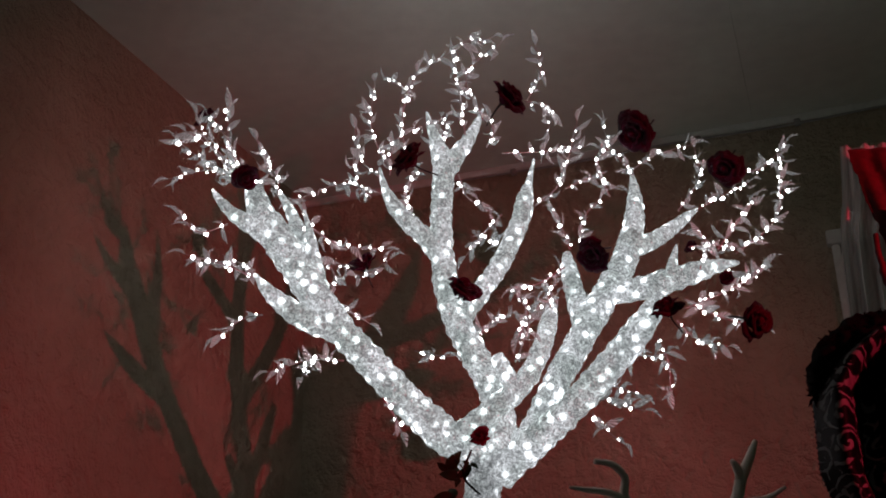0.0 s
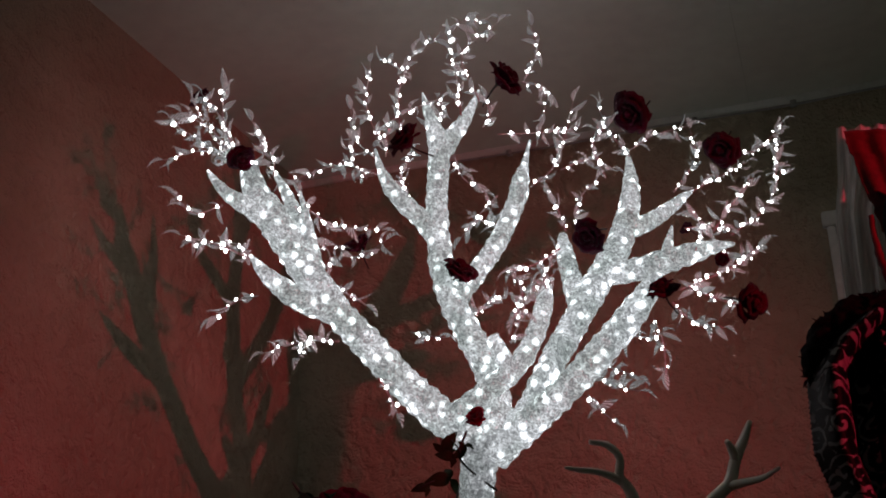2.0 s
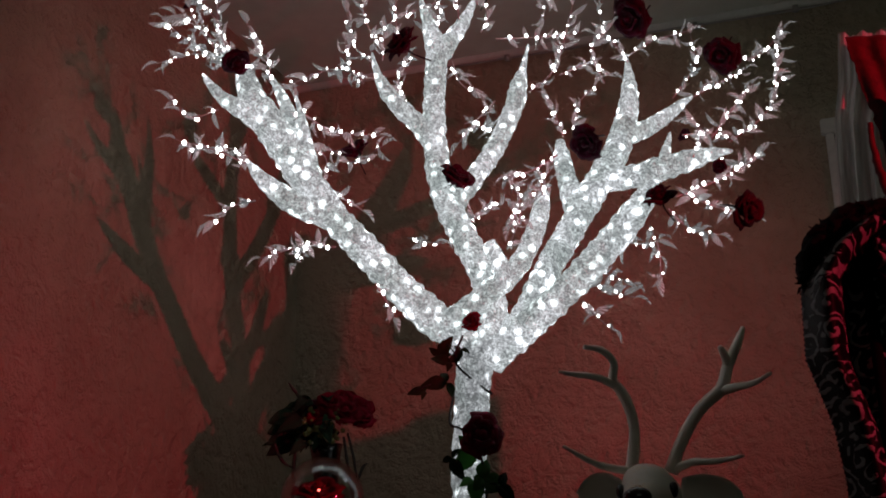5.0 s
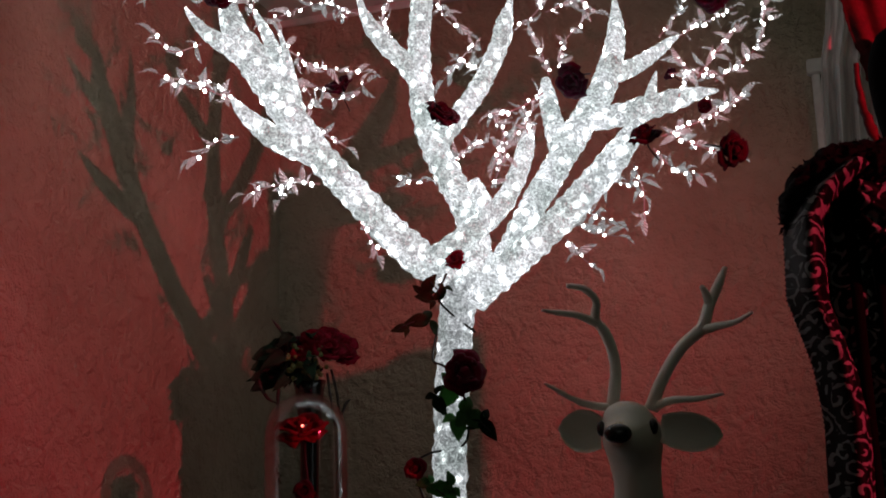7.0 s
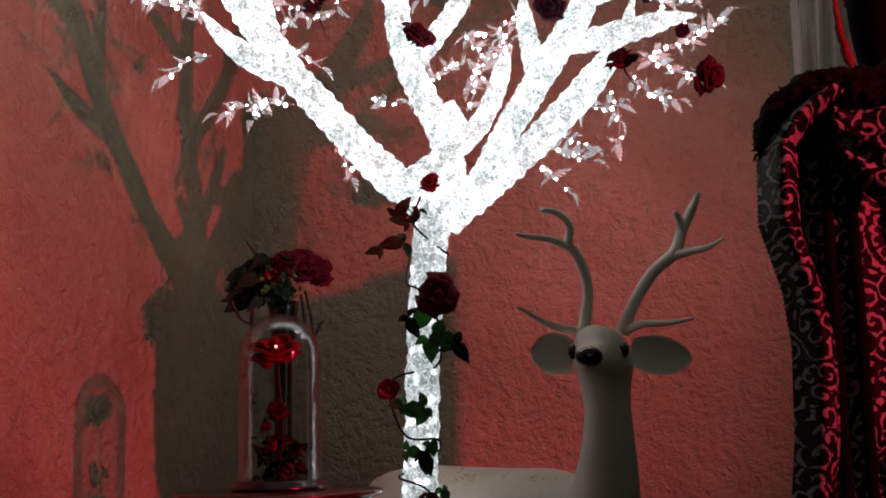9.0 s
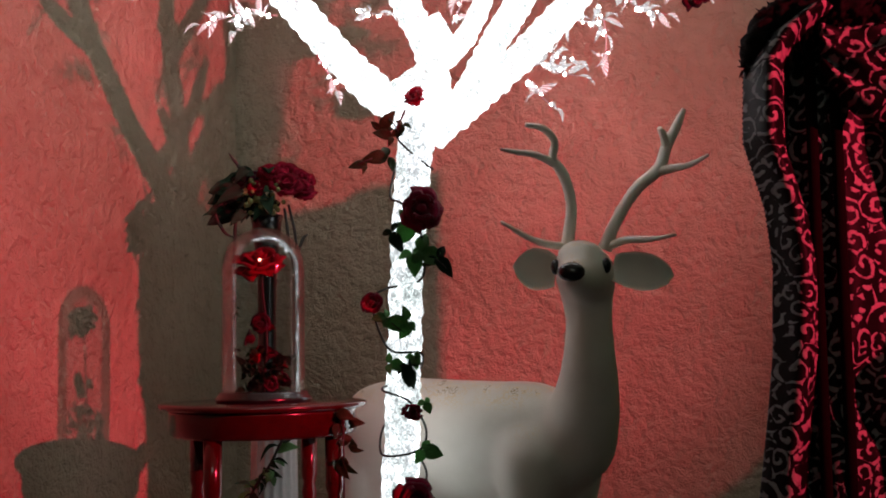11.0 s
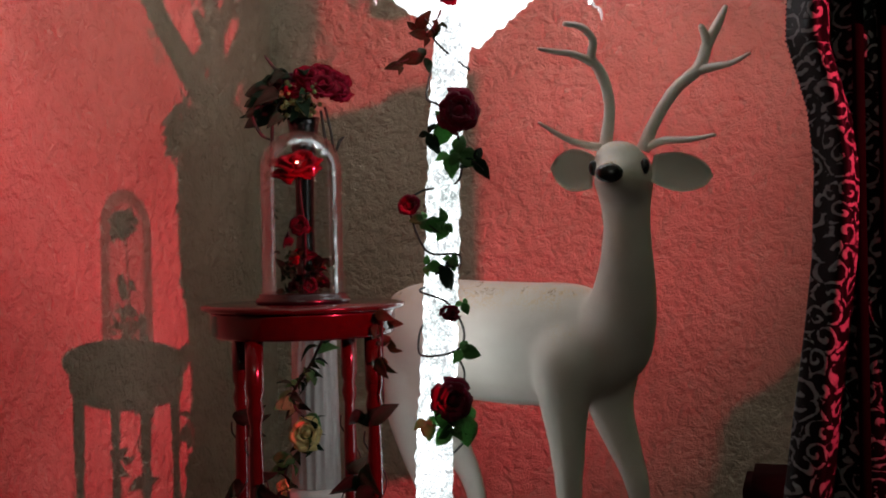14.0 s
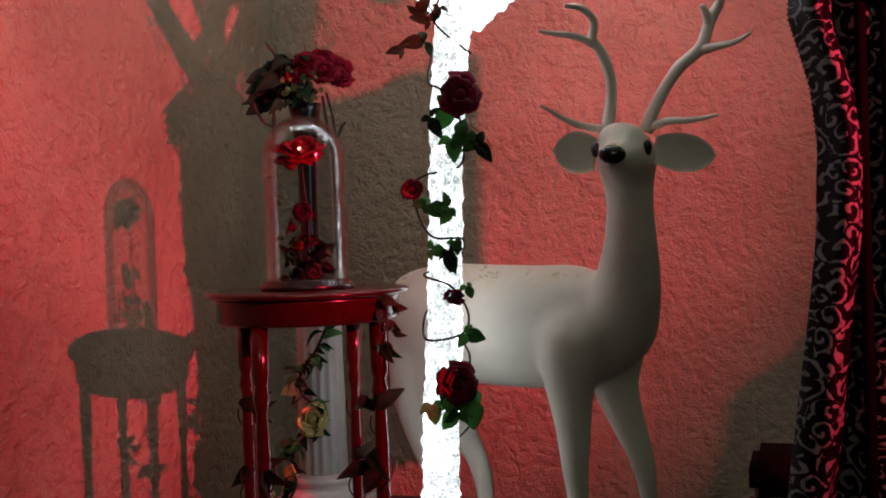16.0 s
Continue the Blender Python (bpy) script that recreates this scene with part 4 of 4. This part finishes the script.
ball(bm, (-0.45, 2.788, 1.067), 0.031, (1.1, 0.7, 0.78), (16, 10))
ball(bm, (-0.509, 2.905, 1.088), 0.0175, (0.7, 0.9, 1.15), (14, 9))
ball(bm, (-0.381, 2.915, 1.088), 0.0175, (0.7, 0.9, 1.15), (14, 9))
bm.faces.ensure_lookup_table()
for f in bm.faces[start:]:
    f.material_index = 1
me = bpy.data.meshes.new("deer_statue")
bm.to_mesh(me)
bm.free()
for p in me.polygons:
    p.use_smooth = True
me.materials.append(DEER_WHITE)
me.materials.append(BLACK_GLOSS)
deer = new("deer_statue", me)
deer.matrix_world = pose(0, 0, 0.9) @ Matrix.Scale(0.86, 4) @ pose(0, 0, -0.9)
tagged(deer, "white antlered deer statue with black nose and glittered back", "statue")

# ---- the side table ----
TABLE = (-1.071, 2.369)
TOP = 0.778
# the table and what stands on it are drawn to a scale of 1.01 about eye height, with feet that reach the floor
TABLE_SET = pose(0, 0, 0.9) @ Matrix.Scale(1.01, 4) @ pose(0, 0, -0.9)
FOOT = 0.9 - 0.9 / 1.01
table = thing("side_table", TABLE_SET @ pose(*TABLE, 0, 0, 0, 24), "round red mahogany side table with turned legs", "table")
bm = bmesh.new()
lathe(bm, [(0.21, TOP - 0.014), (0.222, TOP - 0.012), (0.226, TOP - 0.007), (0.226, TOP - 0.003), (0.222, TOP)], 64)
part("tabletop", bm, MAHOGANY, table)
bm = bmesh.new()
lathe(bm, [(0.196, TOP - 0.070), (0.203, TOP - 0.064), (0.203, TOP - 0.022), (0.207, TOP - 0.0145)], 64)
part("apron", bm, MAHOGANY, table)
LEG = [(0.016, FOOT), (0.020, FOOT + 0.02), (0.013, FOOT + 0.05), (0.019, FOOT + 0.08), (0.015, FOOT + 0.12), (0.0175, 0.30), (0.018, 0.44), (0.014, 0.53), (0.021, 0.56), (0.016, 0.585), (0.022, 0.60), (0.022, TOP - 0.071)]
for a in (235, 325, 55, 145):
    bm = bmesh.new()
    lathe(bm, [(r * 0.86, z) for r, z in LEG], 20, at=(0.180 * math.cos(radians(a)), 0.180 * math.sin(radians(a)), 0))
    part("leg", bm, MAHOGANY, table)
bm = bmesh.new()
lathe(bm, [(0.15, 0.11), (0.158, 0.115), (0.158, 0.125), (0.15, 0.13)], 48)
part("lower_shelf", bm, MAHOGANY, table)

# ---- the glass cloche and the rose in it ----
cloche = thing("glass_cloche", TABLE_SET @ pose(*TABLE, TOP), "clear glass dome on a black round base", "cloche")
bm = bmesh.new()
lathe(bm, [(0.102, 0.0), (0.107, 0.006), (0.104, 0.012), (0.098, 0.015), (0.098, 0.022)], 48)
part("base", bm, BLACK_GLOSS, cloche, "black wooden base ring")
bm = bmesh.new()
outer = [(0.0915, 0.022 + 0.03 * k) for k in range(10)] + [(0.0915 * math.cos(radians(a)), 0.296 + 0.090 * math.sin(radians(a))) for a in range(8, 88, 8)] + [(0.002, 0.386)]
inner = [(max(r - 0.003, 0.0012), z - (0.003 if z > 0.296 else 0)) for r, z in outer]
lathe(bm, outer + inner[::-1], 56)
bmesh.ops.delete(bm, geom=[f for f in bm.faces if len(f.verts) > 4], context="FACES_ONLY")
dome = part("dome", bm, GLASS, cloche)
kept_rose = thing("enchanted_rose", TABLE_SET @ pose(*TABLE, TOP + 0.022), "bright red rose on a tall stem under glass", "rose")
bm = bmesh.new()
tube(bm, [(0, 0, 0, 0.004), (0.006, 0.004, 0.12, 0.0032), (-0.002, 0, 0.22, 0.003), (-0.002, -0.004, 0.265, 0.003)], 8, 0.02)
part("stem", bm, STEM, kept_rose)
bloom(PETALS_BRIGHT, facing((-0.004, -0.006, 0.288), (0.1, -0.5, 1), 0.050), kept_rose, "bloom", (3, 4, 5, 7), 3)
part("led", ball(bmesh.new(), (0.012, -0.046, 0.288), 0.003), RED_GLOW, kept_rose, "tiny red light among the petals")
rnd = random.Random(21)
moss = thing("dried_flowers", TABLE_SET @ pose(*TABLE, TOP + 0.022), "dark red dried flowers and leaves heaped under the glass", "flowers")
for k in range(11):
    a, r = rnd.uniform(0, 6.28), rnd.uniform(0.015, 0.064)
    z = rnd.uniform(0.015, 0.085) if k < 8 else rnd.uniform(0.10, 0.15)
    bloom((PETALS_DARK, PETALS_BRIGHT)[k % 3 == 0], facing((r * math.cos(a), r * math.sin(a), z), (math.cos(a), math.sin(a) - 0.7, 0.4), rnd.uniform(0.016, 0.026)), moss, "bloom", (3, 4, 5), k)
for k in range(70):
    a, r, z = rnd.uniform(0, 6.28), rnd.uniform(0.0, 0.055), rnd.uniform(0.0, 0.09)
    out = Vector((math.cos(a), math.sin(a), rnd.uniform(-0.2, 0.9)))
    m = Matrix.Translation((r * math.cos(a), r * math.sin(a), z)) @ out.to_track_quat("X", "Z").to_matrix().to_4x4() @ pose(0, 0, 0, rnd.uniform(0, 360)) @ Matrix.Scale(rnd.uniform(0.02, 0.03), 4)
    shared("leaf", GREEN_LEAVES[1 if k % 4 else 2], moss, m)

# ---- column, vase and bouquet ----
COLUMN = (-1.275, 2.885)
column = thing("fluted_column", pose(*COLUMN, 0), "white fluted plaster pedestal column behind the table", "column")
part("plinth", block(bmesh.new(), (-0.13, -0.13, LOW), (0.13, 0.13, 0.19), 0.008), PLASTER, column, smooth=False)
bm = bmesh.new()
lathe(bm, [(0.115, 0.191), (0.12, 0.20), (0.115, 0.215), (0.085, 0.22), (0.08, 0.228), (0.092, 0.236), (0.088, 0.25), (0.070, 0.256)], 40)
part("base_ring", bm, PLASTER, column)
bm = bmesh.new()
lathe(bm, [(0.066, 0.2562), (0.064, 0.45), (0.060, 0.70), (0.059, 0.722)], 128, flutes=16, depth=0.006)
part("shaft", bm, PLASTER, column)
bm = bmesh.new()
lathe(bm, [(0.062, 0.7222), (0.075, 0.735), (0.082, 0.75), (0.085, 0.765)], 40)
part("capital", bm, PLASTER, column)
VASE = (-1.285, 2.865)
vase = thing("vase", pose(*VASE, 0.7652), "tall narrow black vase on the column", "vase")
bm = bmesh.new()
lathe(bm, [(0.040, 0.0), (0.042, 0.01), (0.026, 0.05), (0.024, 0.2), (0.026, 0.34), (0.040, 0.46), (0.045, 0.485), (0.039, 0.485), (0.035, 0.47)], 32)
part("body", bm, BLACK_GLOSS, vase)
bouquet = thing("bouquet", pose(VASE[0], VASE[1], 1.245, 0, 0, 20), "bouquet of red peonies with dark trailing leaves", "bouquet")
rnd = random.Random(8)
for x, y, z, r in ((0.055, -0.05, 0.085, 0.040), (0.015, -0.03, 0.115, 0.036), (0.095, -0.02, 0.075, 0.034), (-0.04, 0.0, 0.10, 0.032), (0.05, 0.02, 0.125, 0.038), (0.09, 0.02, 0.11, 0.034), (-0.02, -0.05, 0.075, 0.030)):
    bloom(PETALS_BRIGHT if x > -0.04 else PETALS_DARK, facing((x, y, z), (x * 4, -0.7, 0.7), r, rnd.uniform(0, 360)), bouquet, "bloom", (3, 5, 7, 8), int(r * 1000))
for k in range(34):
    a = rnd.uniform(2.4, 4.9) if k < 30 else rnd.uniform(1.0, 2.4)
    r = rnd.uniform(0.03, 0.10)
    z = rnd.uniform(0.0, 0.12)
    out = Vector((math.cos(a), math.sin(a), rnd.uniform(-0.5, 0.5)))
    m = Matrix.Translation((r * math.cos(a), r * math.sin(a) * 0.8, z)) @ out.to_track_quat("X", "Z").to_matrix().to_4x4() @ pose(0, 0, 0, rnd.uniform(-70, 70)) @ Matrix.Scale(rnd.uniform(0.04, 0.075), 4)
    shared("leaf", GREEN_LEAVES[1], bouquet, m)
for k in range(4):
    out = Vector((-1, -0.3 + 0.1 * k, -0.05 - 0.1 * k))
    m = Matrix.Translation((-0.075, -0.03, 0.075 - 0.02 * k)) @ out.to_track_quat("X", "Z").to_matrix().to_4x4() @ pose(0, 0, 0, 70) @ Matrix.Scale(0.085, 4)
    shared("leaf", GREEN_LEAVES[1], bouquet, m)
bm = bmesh.new()
for k in range(70):
    ball(bm, (rnd.gauss(-0.005, 0.028), -0.045 + rnd.gauss(0, 0.02), rnd.gauss(0.055, 0.024)), rnd.uniform(0.004, 0.009), rings=(6, 4))
tagged(part("filler", bm, BUD_GREEN, bouquet), kind="stuff")
for pts in ([(-0.05, -0.03, 0.06), (-0.075, -0.05, 0.0), (-0.08, -0.05, -0.08), (-0.085, -0.04, -0.15)], [(0.06, -0.03, 0.03), (0.075, -0.05, -0.03), (0.085, -0.05, -0.09), (0.10, -0.04, -0.06), (0.112, -0.04, -0.05)],
            [(0.05, -0.04, 0.02), (0.06, -0.05, -0.05), (0.07, -0.05, -0.12)], [(-0.06, -0.03, 0.05), (-0.13, -0.04, 0.02), (-0.11, -0.04, -0.04), (-0.075, -0.04, -0.06)],
            [(-0.06, 0, 0.12), (-0.09, -0.01, 0.16), (-0.10, -0.01, 0.175)]):
    bm = bmesh.new()
    tube(bm, [(*p, 0.0042 if p is not pts[-1] else 0.0015) for p in pts], 7, 0.008, bumps=0.25)
    part("tendril", bm, STEM, bouquet)
for k in range(9):
    m = Matrix.Translation((-0.085 + rnd.uniform(-0.012, 0.012), -0.04, -0.10 - 0.02 * k)) @ pose(0, 0, 0, rnd.uniform(0, 180), rnd.uniform(20, 90), rnd.uniform(0, 360)) @ Matrix.Scale(0.035, 4)
    shared("leaf", GREEN_LEAVES[2], bouquet, m)

# ---- trailing flowers round the column and the table legs ----
ivy = thing("flower_garland", pose(*COLUMN, 0), "trailing garland of dark leaves with a yellow rose", "garland")
path = [(0.08, -0.08, 0.70, 0.004), (0.03, -0.085, 0.60, 0.004), (-0.03, -0.085, 0.50, 0.004), (0.03, -0.085, 0.42, 0.004), (-0.05, -0.08, 0.32, 0.004), (-0.03, -0.12, 0.24, 0.004), (-0.08, -0.15, 0.12, 0.004), (-0.03, -0.17, LOW + 0.005, 0.004)]
bm = bmesh.new()
tube(bm, path, 7, 0.012)
part("vine", bm, STEM, ivy)
rnd = random.Random(31)
line = spline(path, 0.009)
for k in range(64):
    p = Vector(line[int(rnd.random() * (len(line) - 1))][:3])
    out = Vector((rnd.gauss(0, 1), rnd.gauss(-0.3, 0.6), rnd.gauss(-0.2, 0.5))).normalized()
    m = Matrix.Translation(p) @ out.to_track_quat("X", "Z").to_matrix().to_4x4() @ pose(0, 0, 0, rnd.uniform(-90, 90)) @ Matrix.Scale(rnd.uniform(0.035, 0.06), 4)
    shared("leaf", GREEN_LEAVES[(0, 1, 0, 1, 1)[k % 5]], ivy, m)
bloom(PETALS_YELLOW, facing((0.015, -0.095, 0.415), (0.4, -1, 0.3), 0.040, 20), ivy, "bloom", (3, 4, 5, 6), 77)
bloom(PETALS_YELLOW, facing((-0.05, -0.10, 0.27), (-0.3, -1, -0.2), 0.026, 20), ivy, "bloom", (3, 4, 5), 78)
bloom(PETALS_YELLOW, facing((-0.10, -0.13, 0.19), (-0.3, -1, 0.5), 0.036, 20), ivy, "bloom", (3, 4, 5), 79)
bloom(PETALS_DARK, facing((-0.05, -0.09, 0.70), (0, -1, 0.2), 0.034, 20), ivy, "bloom", (3, 4, 5), 80)

red_leaves = thing("red_leaf_spray", TABLE_SET @ pose(TABLE[0], TABLE[1], 0, 0, 0, 24), "spray of red cloth leaves tied to the table", "leaf spray")
for k in range(11):
    a = radians(-36 + rnd.uniform(-9, 9))
    p = Vector((0.212 * math.cos(a), 0.212 * math.sin(a), TOP - 0.02 - 0.011 * k + rnd.uniform(-0.01, 0.01)))
    out = Vector((rnd.uniform(-1, 1), -0.5, rnd.uniform(-1, 0.3)))
    m = Matrix.Translation(p) @ out.to_track_quat("X", "Z").to_matrix().to_4x4() @ pose(0, 0, 0, rnd.uniform(60, 120)) @ Matrix.Scale(rnd.uniform(0.03, 0.05), 4)
    shared("leaf", GREEN_LEAVES[2], red_leaves, m)
bm = bmesh.new()
tube(bm, [(0.211 * math.cos(radians(-38)), 0.211 * math.sin(radians(-38)), TOP - 0.01 - 0.04 * k, 0.002) for k in range(6)], 6, 0.02)
part("stem", bm, STEM, red_leaves)

leg_vine = thing("leg_vine", TABLE_SET @ pose(TABLE[0], TABLE[1], 0, 0, 0, 24), "dark leafy vine twined through the table legs", "vine")
for a0, zs in ((145, (0.52, 0.36, 0.15)), (235, (0.40, 0.2, 0.1)), (325, (0.52, 0.40, 0.26, 0.16)), (55, (0.36, 0.22))):
    ax, ay = 0.180 * math.cos(radians(a0)), 0.180 * math.sin(radians(a0))
    bm = bmesh.new()
    tube(bm, [(ax + 0.024 * math.cos(k * 0.9), ay + 0.024 * math.sin(k * 0.9), FOOT + 0.01 + 0.027 * k, 0.002) for k in range(19)], 6, 0.012)
    part("stem", bm, STEM, leg_vine)
    for z in zs:
        for j in range(3):
            an = rnd.uniform(0, 6.28)
            p = Vector((ax + 0.022 * math.cos(an), ay + 0.022 * math.sin(an), z + rnd.uniform(-0.03, 0.03)))
            out = Vector((rnd.uniform(-1, 1), rnd.uniform(-0.6, 0.2), rnd.uniform(-0.5, 0.4)))
            m = Matrix.Translation(p) @ out.to_track_quat("X", "Z").to_matrix().to_4x4() @ pose(0, 0, 0, rnd.uniform(50, 130)) @ Matrix.Scale(rnd.uniform(0.05, 0.075), 4)
            shared("leaf", GREEN_LEAVES[1], leg_vine, m)

# ---- the draped gown ----
# hung as a whole 0.815 times its drawn size, about eye height
GOWN_SET = pose(0, 0, 0.9) @ Matrix.Scale(0.815, 4) @ pose(0, 0, -0.9)
gown = thing("draped_gown", GOWN_SET, "draped black and silver damask gown with ruffled top", "curtain")


def cloth(name, fn, nu, nv, mat, parent, thick=0.004, label=""):
    """A cloth from fn(u, v), with thickness."""
    bm = bmesh.new()
    grid = [[bm.verts.new(fn(i / nu, j / nv)) for i in range(nu + 1)] for j in range(nv + 1)]
    for r0, r1 in zip(grid, grid[1:]):
        for k in range(nu):
            bm.faces.new((r0[k], r0[k + 1], r1[k + 1], r1[k]))
    bmesh.ops.recalc_face_normals(bm, faces=bm.faces)
    bmesh.ops.solidify(bm, geom=bm.faces[:], thickness=thick)
    return part(name, bm, mat, parent, label)


EDGE_Z = [0.0, 0.33, 0.66, 0.87, 1.05, 1.165, 1.31, 1.47, 1.53, 1.585]
EDGE_X = [-0.075, -0.053, -0.011, 0.017, 0.022, 0.008, -0.030, -0.020, 0.02, 0.10]


def main_drape(u, v):
    z = -0.203 + 1.778 * v
    x0 = float(np.interp(z, EDGE_Z, EDGE_X))
    w = 0.090 + 0.010 * math.sin(5 * v) + 0.03 * v
    n = noise.noise(Vector((u * 3, v * 5, 1.3)))
    x = x0 + w * u + 0.006 * n
    y = 2.50 - 0.075 * math.sin(math.pi * min(1, u * 1.15)) - 0.012 * math.sin(9 * u + 4 * v) - 0.012 * n + 0.6 * max(0, u - 0.62)
    return x, y, z


RIGHT_Z = [-0.21, -0.046, 0.327, 0.577, 0.677, 0.751, 0.827, 0.888, 1.075, 1.586, 1.75]
RIGHT_X = [1.061, 1.046, 0.922, 0.785, 0.736, 0.562, 0.549, 0.771, 0.871, 0.883, 0.883]


def inner_drape(u, v):
    z = -0.203 + (1.82 + 0.10 * min(1, max(0, 2.2 * u - 1))) * v
    x0 = min(0.085, float(np.interp(z, EDGE_Z, EDGE_X)) + 0.065)
    x = x0 + (float(np.interp(z, RIGHT_Z, RIGHT_X)) - x0) * u
    y = 2.60 + 0.03 * math.sin(28 * u + 2 * v) + 0.02 * noise.noise(Vector((u * 4, v * 4, 7)))
    return x, y, z


def side_blocker(u, v):
    x = 1.25 + 0.797 * u
    top = float(np.interp(x, [1.25, 1.362, 1.449, 1.525, 1.674, 2.047], [0.764, 1.013, 1.119, 1.162, 1.225, 1.3]))
    top += 0.03 * noise.noise(Vector((x * 16, 0.3, 2.2)))
    y = 2.60 + 0.03 * math.sin(30 * u) + 0.02 * noise.noise(Vector((u * 5, v * 4, 3)))
    return x, y, -0.203 + (top + 0.203) * v


def swag(u, v):
    a = math.pi * u
    x = 0.13 + 0.235 * u
    drop = 0.05 + 0.20 * v * (0.45 + 0.55 * math.sin(a))
    y = 2.50 - 0.05 * math.sin(v * 3.1) - 0.016 * math.sin(v * 16 + u * 3) + 0.012 * noise.noise(Vector((u * 6, v * 5, 2)))
    return x, y, 1.60 - drop - 0.015 * math.sin(5 * u)


cloth("drape", main_drape, 36, 150, DAMASK, gown)
cloth("inner_drape", inner_drape, 110, 60, DAMASK, gown, label="black damask skirt panel, unseen right side cut to cast shadow")
cloth("side_blocker", side_blocker, 50, 30, VELVET_BLACK, gown, label="unseen black panel that shades the lower back wall")
cloth("swag", swag, 70, 40, DAMASK, gown)
bm = bmesh.new()
rnd = random.Random(4)
ruffle = [(-0.022, 2.50, 1.47, 0.010), (0.0, 2.50, 1.50, 0.033), (0.04, 2.49, 1.555, 0.04), (0.12, 2.485, 1.59, 0.043), (0.22, 2.485, 1.585, 0.045), (0.30, 2.49, 1.60, 0.045), (0.345, 2.5, 1.60, 0.035)]
tube(bm, ruffle, 40, 0.004, bumps=0.30)
part("ruffle", bm, SATIN, gown, "ruffled black upper edge")
bm = bmesh.new()
line = spline(ruffle, 0.004)
for k in range(420):
    p = line[rnd.randrange(len(line))]
    a = rnd.uniform(0, 6.28)
    out = Vector((rnd.uniform(-0.6, 0.2), -abs(math.cos(a)), math.sin(a) + 0.3)).normalized()
    at = Vector(p[:3]) + out * p[3] * 0.8
    tip = at + out * rnd.uniform(0.010, 0.022) + Vector((rnd.uniform(-0.01, 0.01), 0, -0.006))
    tube(bm, [(*at, 0.0030), (*((at + tip) / 2), 0.0024), (*tip, 0.0006)], 4, smoothing=False)
tagged(part("fur", bm, SATIN, gown, "black fur strands"), kind="stuff")
for k in range(40):
    v = 0.70 + 0.25 * k / 40
    x, y, z = main_drape(0.0, v)
    part("bead", ball(bmesh.new(), (x - 0.003, y, z), 0.0028, rings=(8, 5)), BLACK_GLOSS, gown)
part("rail", tube(bmesh.new(), [(0.05, 2.53, 1.575, 0.012), (0.25, 2.53, 1.575, 0.012), (0.35, 2.53, 1.575, 0.012)], 10, 0.1), VELVET_BLACK, gown)
for x in (0.11, 0.16):
    part("post", tube(bmesh.new(), [(x, 2.56, -0.204, 0.012), (x, 2.56, 0.8, 0.012), (x, 2.55, 1.58, 0.012)], 10, 0.2), VELVET_BLACK, gown)

veil = thing("gauze_veil", GOWN_SET, "sheer white gauze veil with a red cloth over it", "veil")


VEIL_Z = [1.56, 1.63, 1.77, 1.88, 1.97, 2.10]
VEIL_X = [0.078, 0.076, 0.082, 0.089, 0.108, 0.123]
DEEPER = 1.035  # the veil hangs a little behind the gown's front


def behind(x, y, z):
    return x * DEEPER, y, 0.9 + (z - 0.9) * DEEPER


def gauze_fn(u, v):
    z = 1.56 + 0.54 * v - 0.012 * math.sin(4 * u) * v
    x = float(np.interp(z, VEIL_Z, VEIL_X)) + (0.19 + 0.02 * v) * u
    y = 2.755 + 0.010 * math.sin(31 * u + 3 * v) + 0.005 * math.sin(67 * u) + 0.01 * noise.noise(Vector((u * 5, v * 3, 5)))
    return behind(x, y, z)


def red_fn(u, v):
    ragged = 0.010 * noise.noise(Vector((v * 14, 1, 4)))
    x = 0.138 + 0.055 * (1 - v) ** 1.2 + ragged + (0.19 - 0.06 * (1 - v)) * u
    y = 2.71 + 0.004 * math.sin(23 * u + 2 * v) + 0.006 * noise.noise(Vector((u * 5, v * 3, 9)))
    return x * 1.015, y, 0.9 + (0.90 + 0.292 * v - 0.03 * u * v) * 1.015


cloth("gauze", gauze_fn, 120, 60, GAUZE, veil, 0.001)
cloth("red_cloth", red_fn, 90, 30, VELVET_RED, veil, 0.004, "red cloth draped over the gauze")
hood = thing("black_hood", GOWN_SET @ pose(0.25, 2.64, 1.585), "rounded black velvet form edged with red piping", "drape")
bm = bmesh.new()
tube(bm, [(0.03, 0, -0.01, 0.03), (0.01, 0, 0.02, 0.065), (0.005, 0, 0.085, 0.108), (0, 0, 0.177, 0.134), (0, 0, 0.257, 0.140), (0.005, 0, 0.315, 0.105), (0.02, 0, 0.345, 0.03)], 28, 0.015, squash=(0.62, 0.45))
part("crown", bm, VELVET_BLACK, hood)
bm = bmesh.new()
tube(bm, [(-0.015, -0.035, 0.0, 0.010), (-0.04, -0.035, 0.04, 0.011), (-0.064, -0.035, 0.085, 0.011), (-0.08, -0.035, 0.140, 0.010), (-0.086, -0.035, 0.200, 0.009), (-0.089, -0.035, 0.262, 0.006)], 12, 0.006, bumps=0.45)
part("piping", bm, VELVET_RED, hood, "ruched red piping")

stool = thing("footstool", pose(-0.10, 2.85, 0), "low dark red upholstered stool beside the gown, darkened for shade", "stool")
part("cushion", block(bmesh.new(), (-0.05, -0.12, 0.26), (0.22, 0.14, 0.345), 0.02), VELVET_SHADED, stool)
for x, y in ((-0.03, -0.1), (0.2, -0.1), (-0.03, 0.12), (0.2, 0.12)):
    bm = bmesh.new()
    lathe(bm, [(0.012, LOW), (0.018, LOW + 0.02), (0.014, LOW + 0.07), (0.02, 0.2595)], 14, at=(x, y, 0))
    part("leg", bm, BLACK_GLOSS, stool)
